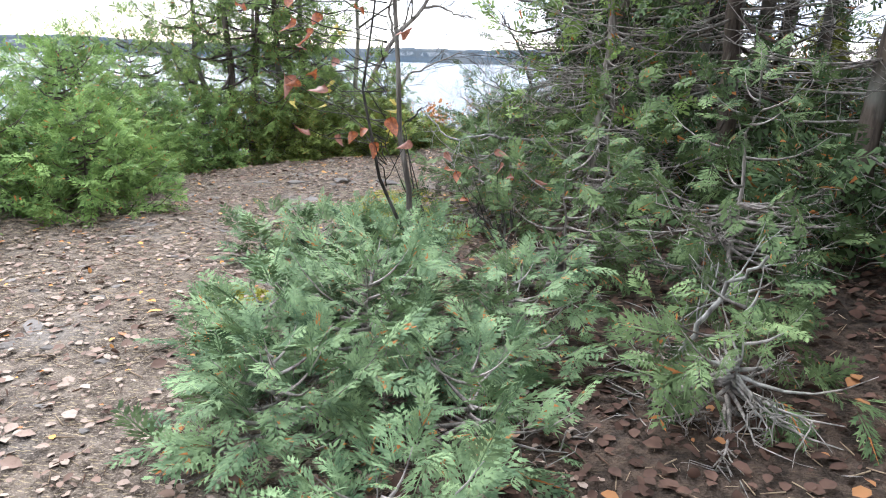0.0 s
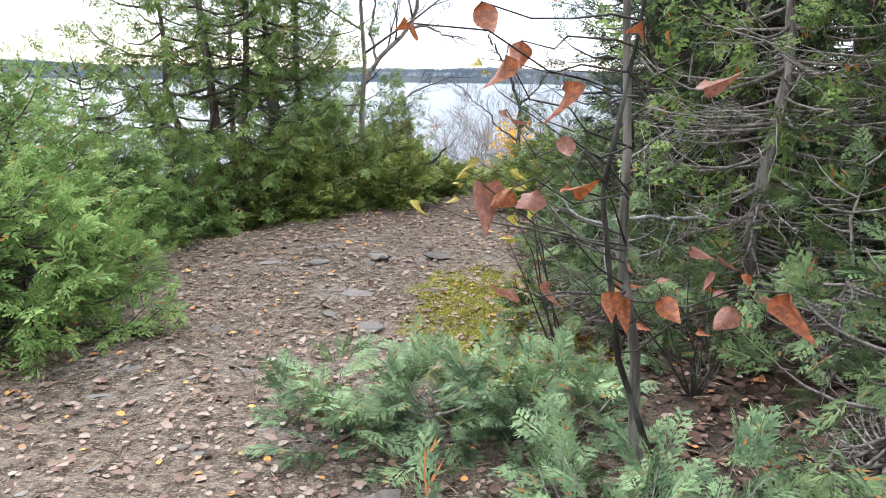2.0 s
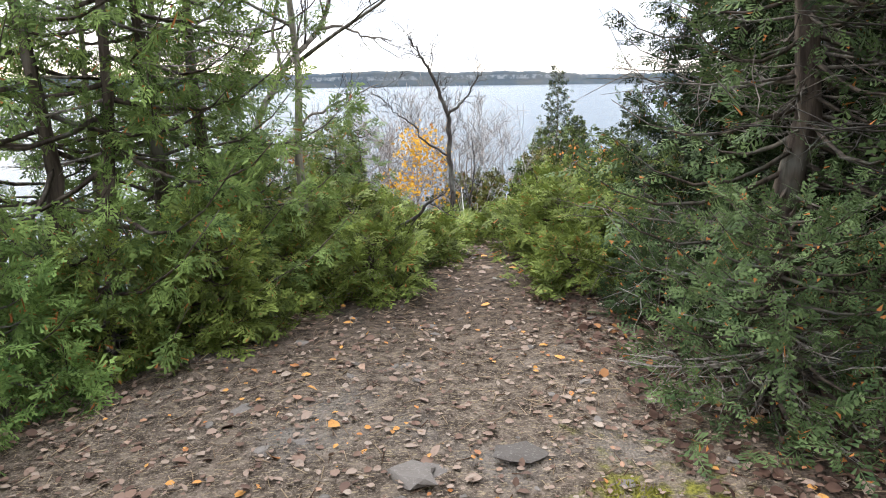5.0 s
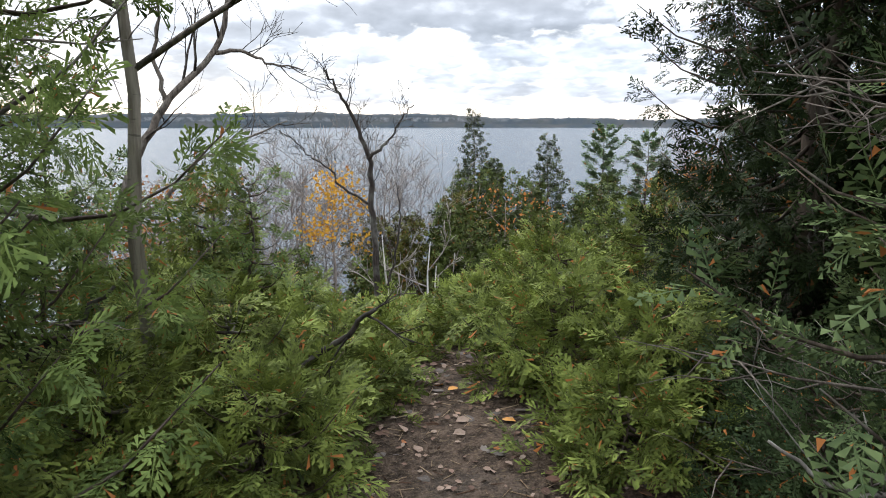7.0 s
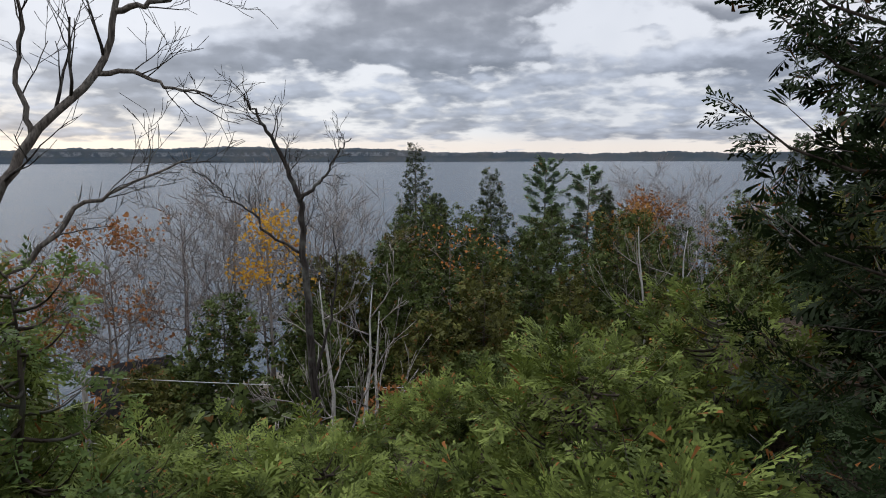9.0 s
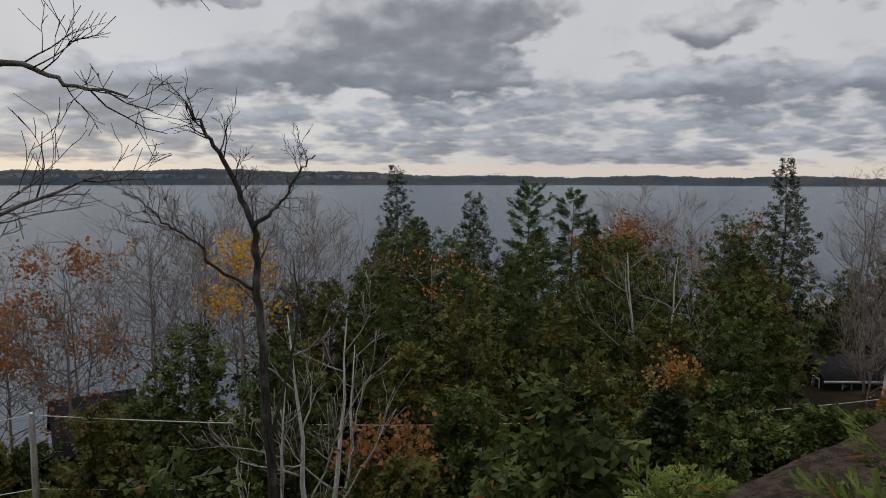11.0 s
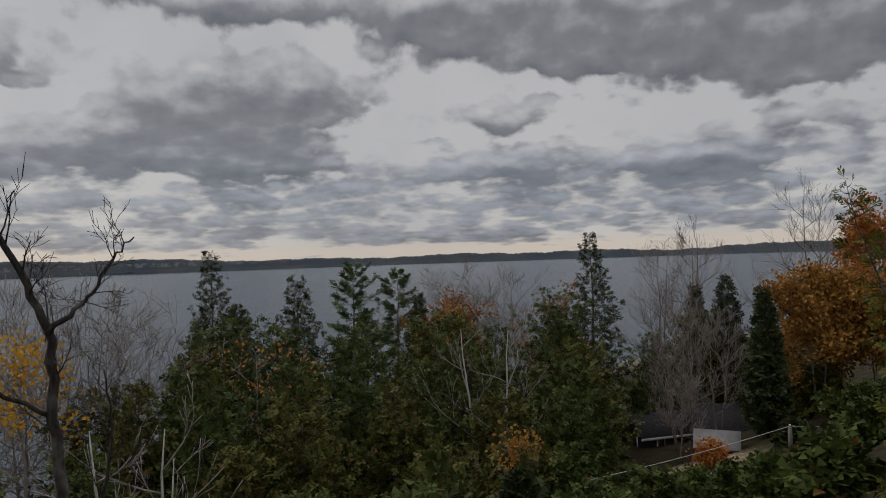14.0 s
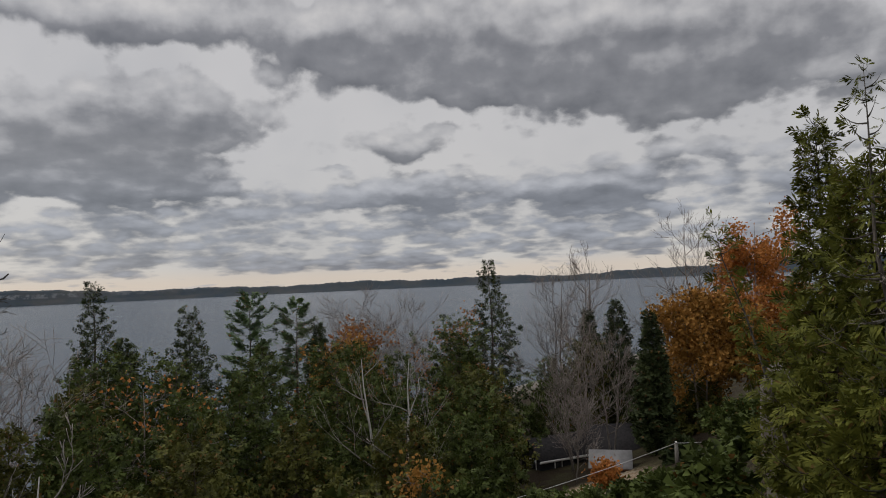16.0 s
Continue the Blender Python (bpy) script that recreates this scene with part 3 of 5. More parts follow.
def limb_curve(rng, base, az, length, rise, droop, n=6):
    """A bough that leaves the trunk, sags and lifts its tip."""
    u = np.linspace(0, 1, n)
    out = np.array((math.cos(az), math.sin(az), 0))
    side = np.array((-out[1], out[0], 0))
    bend = rng.uniform(-0.25, 0.25)
    z = rise * u - droop * np.sin(np.pi * np.minimum(1, u * 0.75)) + droop * 0.55 * u ** 3
    return base + length * (u[:, None] * out + bend * (u ** 2)[:, None] * side) + (length * z)[:, None] * UP


def leaf_boughs(rng, bag, curve, templates, count, size, width, hang, mess):
    """Sprays on both sides of a bough, facing up or hanging."""
    n = len(curve)
    u = np.sort(rng.uniform(0.22, 1.0, count)) * (n - 1)
    i = np.minimum(u.astype(int), n - 2)
    f = (u - i)[:, None]
    p = curve[i] * (1 - f) + curve[i + 1] * f
    tan = unit(curve[i + 1] - curve[i])
    side = unit(np.cross(tan, UP)) * rng.choice((-1, 1), count)[:, None]
    reach = (1.05 - 0.8 * (u / (n - 1)))[:, None]
    axis = unit(tan * rng.uniform(0.35, 1.0, (count, 1)) + side * reach * rng.uniform(0.2, 1.1, (count, 1)) + UP * rng.normal(-hang, 0.3, (count, 1)) + rng.normal(0, mess, (count, 3)))
    p = p + axis * rng.uniform(0, width, (count, 1)) * reach
    normal = unit(UP * 0.8 + rng.normal(0, mess + hang * 0.8, (count, 3)))
    s = size * rng.uniform(0.6, 1.25, count)
    for k, t in enumerate(templates):
        sel = np.arange(count) % len(templates) == k
        if sel.any():
            scatter(bag, t, p[sel], axis[sel], normal[sel], s[sel])


def conifer(name, label, x, y, h, r, seed, base=0.12, limbs=45, sprays=14, size=0.22, kinds=None, mat=None, wood=None, stems=((0, 0, 0, 0),),
            hang=0.35, rise=0.35, droop=0.3, taper=0.75, dead=0, group="", z=None, girth=0.016, dead_len=0.8, category="tree", twiggy=0, mess=0.38, tip=0.7, snag_mat=None):
    """A cedar, spruce or pine: one or more stems (offset and lean), boughs with sprays, dead boughs below."""
    rng = np.random.default_rng(seed)
    top = thing(name, x, y, label, category, group, z)
    trunk, wood_bag, crown, snag = Bag(), Bag(), Bag(), Bag()
    for si, (ox, oy, lx, ly) in enumerate(stems):
        hh = h * (1 if si == 0 else rng.uniform(0.75, 1.0))
        path = wobble(rng, (ox, oy, -0.1), (ox + lx, oy + ly, hh * 0.98), 8, 0.016 * hh ** 0.5)
        rad = girth * hh * np.linspace(1.25, 0.06, 8)
        tube(trunk, path, rad, 7)
        share = max(6, limbs // len(stems))
        for k in range(share):
            t = base + (1 - base) * (k + rng.uniform(0, 1)) / share
            at = np.array([np.interp(t, np.linspace(0, 1, 8), path[:, c]) for c in range(3)])
            prof = max(0.11, (1 - t) ** taper * min(1, 0.5 + (t - base) * 4))
            length = r * prof * rng.uniform(0.65, 1.2)
            curve = limb_curve(rng, at, k * 2.4 + rng.uniform(-0.5, 0.5), length, rise * rng.uniform(0.3, 1.3) + 0.7 * t ** 3, droop)
            bough = curve[::2] if kinds is S_FAR else curve
            tube(wood_bag, bough, (0.006 + 0.010 * length) * np.linspace(1.1, 0.15, len(bough)), 3)
            leaf_boughs(rng, crown, curve, kinds, max(3, int(sprays * (0.35 + 0.65 * prof))), size * (tip + (1.1 - tip) * prof), size * 0.9, hang, mess)
        for k in range(dead // len(stems)):
            t = rng.uniform(0.06, max(0.5, base + 0.15))
            at = np.array([np.interp(t, np.linspace(0, 1, 8), path[:, c]) for c in range(3)])
            length = r * dead_len * rng.uniform(0.5, 1.15)
            curve = limb_curve(rng, at, rng.uniform(0, 6.28), length, rng.uniform(-0.12, 0.2), 0.08, 5)
            tube(snag, curve, 0.009 * np.linspace(1.2, 0.2, 5), 4)
            for q in range(5 + twiggy):
                w = rng.uniform(0.25, 0.95) * 4
                i = min(3, int(w))
                p = curve[i] + (curve[i + 1] - curve[i]) * (w - i)
                d = unit(unit(curve[i + 1] - curve[i]) * 0.8 + rng.normal(0, 0.55, 3))
                tl = length * rng.uniform(0.15, 0.45)
                tube(snag, wobble(rng, p, p + d * tl - UP * 0.1 * tl, 4, 0.02), 0.004 * np.linspace(1, 0.25, 4), 3)
    part("trunk", trunk, wood or M_BARK, top, smooth=True)
    tagged(part("branchwork", wood_bag, wood or M_BARK, top), kind="stuff")
    part("crown", crown, mat or M_CEDAR, top)
    if dead:
        tagged(part("deadwood", snag, snag_mat or M_TWIG, top, "bare grey dead twigs"), kind="stuff")
    return top


def grow(rng, bag, start, d, length, rad, level, tips, spread=0.6, lift=0.25, kids=4, min_rad=0.004, sides=4):
    """A branching leafless limb."""
    n = 5 if level else 3
    pts = [np.asarray(start, float)]
    d = unit(d)
    for _ in range(n - 1):
        d = unit(d + rng.normal(0, 0.13, 3) + UP * lift * 0.12)
        pts.append(pts[-1] + d * length / (n - 1))
    tube(bag, pts, np.maximum(min_rad, rad * np.linspace(1, 0.45, n)), sides if level > 1 else 3)
    if level == 0:
        tips.append((pts[-1], d))
        tips.append((pts[1], d))
        return
    for k in range(kids):
        u = 0.3 + 0.7 * (k + rng.uniform(0, 1)) / kids
        i = min(n - 2, int(u * (n - 1)))
        p = pts[i] + (pts[i + 1] - pts[i]) * (u * (n - 1) - i)
        side = unit(np.cross(d, rng.normal(0, 1, 3)))
        nd = unit(d * (1 - 0.4 * spread) + side * spread * rng.uniform(0.7, 1.3) + UP * lift * 0.5)
        grow(rng, bag, p, nd, length * rng.uniform(0.45, 0.72), rad * 0.5 * (1.15 - 0.4 * u), level - 1, tips, spread, lift, kids, min_rad, sides)


def broadleaf(name, label, x, y, h, seed, wood, levels=3, kids=4, leaf=None, leaves=0, leaf_size=0.14, stems=1, spread=0.6, lift=0.3, crown_from=0.3,
              limbs=9, reach=0.38, girth=0.012, min_rad=0.006, group="", z=None, lean=(0, 0), category="tree", twig_mat=None, split=False):
    """A bare or thinly leaved broad-leaved tree with one or more stems."""
    rng = np.random.default_rng(seed)
    top = thing(name, x, y, label, category, group, z)
    trunk, bag, tips = Bag(), Bag(), []
    for s in range(stems):
        hh = h * (1 if s == 0 else rng.uniform(0.75, 0.98))
        off = rng.normal(0, 0.12 * (stems > 1), 2)
        end = (off[0] * 6 + lean[0], off[1] * 6 + lean[1], hh)
        path = wobble(rng, (off[0], off[1], -0.15), end, 9, 0.02 * hh ** 0.5)
        tube(trunk, path, girth * hh * np.linspace(1.2, 0.12, 9), 6)
        for k in range(limbs):
            t = crown_from + (0.97 - crown_from) * (k + rng.uniform(0, 1)) / limbs
            p = np.array([np.interp(t, np.linspace(0, 1, 9), path[:, c]) for c in range(3)])
            az = k * 2.4 + rng.uniform(-0.5, 0.5)
            d = (math.cos(az), math.sin(az), rng.uniform(0.3, 1.0))
            if split:
                bag = Bag()
            grow(rng, bag, p, d, hh * reach * (1.1 - 0.75 * t) * rng.uniform(0.7, 1.2), girth * hh * 0.5 * (1.1 - 0.7 * t), levels - 1, tips, spread, lift, kids, min_rad)
            if split:
                part("limb", bag, twig_mat or wood, top)
    part("trunk", trunk, wood, top, smooth=True)
    if not split:
        tagged(part("twigwork", bag, twig_mat or wood, top), kind="stuff")
    if leaf and leaves:
        crown = Bag()
        tp, td = np.array([t[0] for t in tips]), np.array([t[1] for t in tips])
        pick = rng.integers(0, len(tp), leaves)
        loc = tp[pick] + rng.normal(0, leaf_size * 1.6, (leaves, 3))
        scatter(crown, CARD[0], loc, td[pick] + rng.normal(0, 0.9, (leaves, 3)), rng.normal(0, 1, (leaves, 3)), leaf_size * rng.uniform(0.6, 1.3, leaves))
        part("crown", crown, leaf, top)
    return top

# ---- the brow: cedars and shrubs beside the path ----
LOW = "low spreading cedar with pale green feathery sprays over leaf litter"
for i, (x, y, h, r, n) in enumerate([(0.08, 2.1, 0.34, 0.42, 26), (0.3, 2.7, 0.45, 0.6, 36), (-0.2, 2.75, 0.30, 0.36, 24), (0.2, 3.3, 0.42, 0.55, 32), (-0.75, 4.35, 0.26, 0.3, 14),
                                     (-0.35, 4.35, 0.26, 0.38, 20), (0.1, 4.3, 0.32, 0.45, 24), (0.75, 2.2, 0.34, 0.5, 20), (0.9, 3.05, 0.42, 0.5, 22), (0.55, 1.55, 0.25, 0.4, 14)]):
    conifer("cedar_shrub", LOW, x, y, h, r, 100 + i, 0.05, n, 13, 0.19, S_HI, M_SHRUB, M_TWIG, hang=0.08, rise=0.5, droop=0.25, taper=0.45, girth=0.02,
            group="low cedars by the path", category="shrub", dead=12, dead_len=0.9, mess=0.22)
for i, (x, y, h, r, n) in enumerate([(1.2, 3.9, 0.95, 0.55, 20), (2.05, 3.6, 1.3, 0.65, 22), (0.62, 5.55, 0.8, 0.68, 34), (1.75, 2.5, 0.55, 0.6, 14), (1.55, 4.9, 1.2, 0.5, 18)]):
    conifer("cedar_shrub", "young cedar with drooping fern-like sprays and grey dead twigs", x, y, h, r, 130 + i, 0.05, n, 13, 0.2, S_HI, M_YOUNG, M_TWIG,
            hang=0.3, rise=0.35, droop=0.2, taper=0.5, girth=0.013, group="young cedars", category="shrub", dead=40, twiggy=3, mess=0.22)
for i, (x, y, h, r, n) in enumerate([(-2.55, 5.25, 0.8, 0.72, 60), (-3.1, 5.9, 1.3, 0.9, 80), (-3.5, 5.0, 1.3, 0.9, 60), (-3.6, 6.9, 1.6, 1.0, 75), (-3.3, 4.1, 0.9, 0.8, 45), (-2.8, 6.2, 0.7, 0.5, 40), (-3.05, 7.3, 1.0, 0.6, 45), (-2.9, 8.2, 0.9, 0.5, 40)]):
    conifer("cedar_bush", "bright green bushy cedar at the edge of the path", x, y, h, r, 150 + i, 0.03, n, 26, 0.15, S_SPRAY, M_BRIGHT, hang=0.25, taper=0.5, mess=0.3,
            group="bushy cedars", category="bush")
TALL = "white cedar with dark trunks and open green crown"
for i, (x, y, h, r, n, st, k) in enumerate([(-3.0, 9.1, 4.8, 1.4, 125, ((0, 0, 0.15, 0.1), (0.35, 0.1, 0.3, 0.2), (-0.25, 0.15, -0.35, 0.1)), S_SPRAY),
                                            (-2.4, 9.6, 4.6, 1.1, 90, ((0, 0, 0.05, 0.1), (0.2, 0.3, 0.1, 0.4)), S_SPRAY),
                                            (-2.9, 11.6, 6.2, 1.3, 95, ((0, 0, 0.1, 0), (-0.5, 0.2, -0.2, 0)), S_MID), (-4.1, 8.8, 2.4, 1.2, 75, ((0, 0, 0, 0),), S_MID),
                                            (-2.45, 11.2, 2.8, 0.75, 40, ((0, 0, 0, 0), (0.2, 0.25, 0.15, 0.1)), S_SPRAY), (-2.1, 12.0, 2.3, 0.6, 34, ((0, 0, 0, 0),), S_SPRAY), (-5.2, 7.2, 1.6, 1.2, 70, ((0, 0, 0, 0),), S_LO), (-4.9, 10.2, 3.2, 1.2, 80, ((0, 0, 0, 0),), S_LO)]):
    conifer("cedar_tree", TALL, x, y, h, r, 170 + i, 0.05, n, 40 if k is S_SPRAY else 20, 0.16, k, M_CEDAR, stems=st, hang=0.35, taper=0.28, dead=16, group="cedars on the brow", girth=0.011, twiggy=2)
for i, (x, y, h, r, n) in enumerate([(-1.05, 10.35, 0.95, 0.72, 55), (-1.55, 9.9, 0.9, 0.6, 42), (-1.4, 11.3, 1.2, 0.8, 45), (-0.5, 11.15, 0.55, 0.5, 28), (0.75, 10.5, 0.9, 0.62, 50),
                                     (1.2, 11.6, 0.95, 0.7, 50), (2.1, 11.8, 1.0, 0.6, 40), (1.0, 12.85, 0.65, 0.4, 24), (-0.1, 13.4, 0.7, 0.8, 36), (-1.2, 12.6, 1.0, 0.8, 40),
                                     (2.4, 13.3, 0.4, 0.2, 10), (-2.2, 11.0, 1.1, 0.7, 40), (0.6, 9.55, 0.5, 0.46, 30), (1.1, 14.4, 0.4, 0.2, 10),
                                     (-0.4, 10.6, 0.5, 0.42, 30), (0.45, 11.6, 0.4, 0.4, 26), (0.35, 12.9, 0.45, 0.5, 26), (-0.15, 11.45, 0.5, 0.5, 28), (0.15, 12.3, 0.45, 0.45, 24), (-0.65, 12.0, 0.8, 0.6, 32), (0.95, 9.9, 0.75, 0.5, 34), (-1.2, 11.75, 2.0, 0.5, 50), (-1.95, 8.95, 1.1, 0.5, 36), (-2.5, 8.75, 1.3, 0.5, 30), (-0.95, 9.75, 0.75, 0.58, 38), (-1.95, 9.3, 0.8, 0.6, 30)]):
    h *= 0.78 if i in (0, 1, 2, 11, 20, 21, 22) else 0.4 if i in (7, 10, 13, 14, 15, 16, 17, 18) else 0.62
    conifer("cedar_bush", "dense green cedar bush at the brow of the slope", x, y, h, r, 200 + i, 0.03, n * 5 // 4, 22, 0.165, S_SPRAY, M_BROW, hang=0.12, mess=0.3, taper=0.45,
            group="cedar bushes at the brow", category="bush", dead=6)
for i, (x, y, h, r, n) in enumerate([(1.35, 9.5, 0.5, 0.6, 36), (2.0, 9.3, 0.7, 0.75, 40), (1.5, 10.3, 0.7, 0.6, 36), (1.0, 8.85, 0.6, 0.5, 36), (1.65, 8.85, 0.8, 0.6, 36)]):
    conifer("cedar_bush", "young spruce with shade in its dark green, under taller cedars", x, y, h, r, 225 + i, 0.03, n * 3 // 2, 26, 0.13, S_NEEDLE, M_SHADESPRUCE, hang=0.3, taper=0.45, group="shaded cedar bushes", category="bush", dead=14)
conifer("cedar_tree", "thin young cedar with open sparse boughs", -0.97, 11.55, 1.4, 0.48, 231, 0.05, 44, 12, 0.15, S_MID, M_CEDAR, taper=0.5, group="cedars on the brow")
conifer("cedar_tree", "thin young cedar with open sparse boughs", -1.65, 12.2, 2.0, 0.6, 232, 0.05, 50, 12, 0.16, S_MID, M_CEDAR, taper=0.5, group="cedars on the brow")
DEADLOW = "dark cedar with bare dead lower branches, some added unseen for shade"
for i, (x, y, h, r, n) in enumerate([(3.6, 4.1, 1.1, 0.9, 40), (4.5, 4.5, 1.2, 1.0, 40), (4.0, 6.5, 1.1, 1.0, 40), (4.9, 7.4, 1.2, 1.0, 40), (3.2, 2.9, 1.0, 0.8, 36), (3.0, 5.4, 0.9, 0.7, 34), (2.6, 4.3, 0.7, 0.6, 30), (2.4, 6.5, 0.8, 0.7, 34)]):
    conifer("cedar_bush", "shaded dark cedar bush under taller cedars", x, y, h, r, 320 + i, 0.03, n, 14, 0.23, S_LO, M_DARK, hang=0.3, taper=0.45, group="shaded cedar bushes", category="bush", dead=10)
for i, (x, y, h, r, n) in enumerate([(1.95, 7.3, 6.5, 1.3, 60), (2.5, 8.2, 6.5, 1.2, 45), (2.7, 7.1, 6.8, 1.2, 45), (2.8, 6.4, 6.2, 1.2, 45), (3.1, 6.7, 6.5, 1.1, 40),
                                     (3.4, 7.1, 6.5, 1.1, 40), (3.1, 4.6, 6.2, 1.3, 50), (2.5, 5.5, 6.0, 1.25, 55), (4.2, 5.6, 6.5, 1.3, 45), (4.4, 8.4, 6.5, 1.3, 45), (3.6, 9.6, 6.0, 1.2, 45)]):
    # farther along, crowns and dead twigs switch to colours darkened for shade
    conifer("cedar_tree", DEADLOW, x, y, h, r, 240 + i, 0.12 if x < 2.6 else 0.38, n, 18 if x < 2.6 else 14, 0.2, S_MID if i in (0, 1, 6, 7) else S_LO, M_DEEPSHADE if y > 8 else M_DARK, hang=0.4, rise=0.05, droop=0.25, taper=0.25, dead=55, snag_mat=M_BLACKWOOD if y > 6.9 else M_TWIG, girth=0.011,
            dead_len=1.0, twiggy=3, group="dark cedars beside the path")
conifer("cedar_tree", "young cedar with hanging grey-green sprays and dead twigs", 1.6, 6.0, 3.6, 0.95, 270, 0.05, 44, 18, 0.2, S_MID, M_CEDAR, M_TWIG, hang=0.5, rise=0.2, taper=0.3, dead=80, twiggy=5,
        girth=0.012, dead_len=1.0, group="dark cedars beside the path")
# cedars added behind and to the right, mostly out of view, to block sky light
for i, (x, y, h, r, n) in enumerate([(3.3, 2.0, 6.5, 1.5, 60), (3.9, 3.3, 6.5, 1.5, 50), (3.1, 0.4, 6.5, 1.3, 60), (4.2, 1.0, 6.5, 1.5, 50), (2.2, -2.4, 6.5, 1.4, 50), (-0.6, -3.2, 6.0, 1.4, 50), (0.9, -3.8, 6.0, 1.6, 50), (3.9, -1.2, 6.5, 1.6, 50), (-2.6, -2.4, 5.5, 1.5, 50), (5.2, 2.6, 6.5, 1.6, 40), (5.4, 4.6, 6.5, 1.6, 40)]):
    conifer("cedar_tree", DEADLOW, x, y, h, r, 280 + i, 0.15 if x < 3 else 0.4, n, 14, 0.36, S_LO, M_DARK, hang=0.4, rise=0.05, droop=0.25, taper=0.25, dead=6, girth=0.011,
            group="dark cedars beside the path")
conifer("spruce_tree", "spruce with drooping needle boughs and lichen-grey dead twigs", 1.45, 8.35, 5.0, 1.25, 260, 0.03, 110, 24, 0.19, S_NEEDLE, M_SUNLITSPRUCE, hang=0.1, rise=0.1,
        droop=0.25, taper=0.4, dead=70, twiggy=6, snag_mat=M_DEADWOOD, group="spruces")
conifer("spruce_tree", "small spruce with dead grey lower twigs", 0.95, 7.55, 1.0, 0.85, 261, 0.03, 85, 20, 0.16, S_NEEDLE, M_SUNLITSPRUCE, hang=0.1, rise=0.05, droop=0.2, taper=0.4,
        dead=30, twiggy=5, group="spruces", dead_len=1.0)
for i, (x, y, h, r, n, t) in enumerate([(2.3, 10.4, 5.4, 1.05, 190, 0.2), (2.9, 9.7, 5.4, 1.1, 170, 0.2), (2.3, 9.3, 5.2, 0.75, 120, 0.2), (3.4, 11.4, 4.2, 1.2, 120, 0.5)]):
    conifer("cedar_tree", "dense cedar with full drooping crown, darkened for deep shade", x, y, h, r, 262 + 40 * i, 0.02, n, 38, 0.14, S_SPRAY if i in (0, 2) else S_FAN, M_DEEPSHADE, hang=0.45, rise=0.1, taper=t, dead=16, snag_mat=M_BLACKWOOD,
            group="dark cedars beside the path")
conifer("cedar_tree", "pointed cedar on the edge of the cliff", 7.0, 14.4, 3.3, 0.62, 264, 0.02, 120, 24, 0.15, S_FAN, M_EDGE, hang=0.4, taper=0.8, group="cedars on the cliff edge", girth=0.010)
conifer("cedar_tree", "bushy cedar on the edge of the cliff", 6.75, 13.95, 2.3, 0.8, 265, 0.02, 120, 24, 0.16, S_FAN, M_EDGE, hang=0.4, taper=0.5, group="cedars on the cliff edge")
conifer("cedar_tree", "half-dead cedar with bare grey top", 5.72, 13.7, 2.9, 0.45, 266, 0.2, 40, 9, 0.13, S_FAN, M_EDGE, M_DEADWOOD, hang=0.3, taper=0.6, dead=30,
        group="cedars on the cliff edge", girth=0.008)
conifer("cedar_tree", "slender leaning cedar with sparse foliage", 6.95, 14.6, 2.7, 0.28, 267, 0.4, 30, 9, 0.13, S_FAN, M_EDGE, M_DEADWOOD, stems=((0, 0, -0.35, 0.6),), hang=0.3, taper=0.5,
        group="cedars on the cliff edge", girth=0.008)
for i, (x, y, h, r) in enumerate([(5.3, 13.55, 0.9, 0.6), (5.9, 14.05, 1.3, 0.62), (5.1, 12.9, 1.0, 0.6), (7.4, 14.9, 1.2, 0.5)]):
    conifer("cedar_bush", "low dark cedar bush on the edge of the cliff", x, y, h, r, 290 + i + 20, 0.02, 46, 20, 0.15, S_FAN, M_EDGE, hang=0.4, taper=0.5, group="cedar bushes on the cliff edge", category="bush")
conifer("cedar_tree", "bushy cedar on the edge of the cliff", 7.7, 12.7, 2.8, 1.3, 268, 0.02, 110, 24, 0.17, S_FAN, M_EDGE, hang=0.4, taper=0.6, group="cedars on the cliff edge")


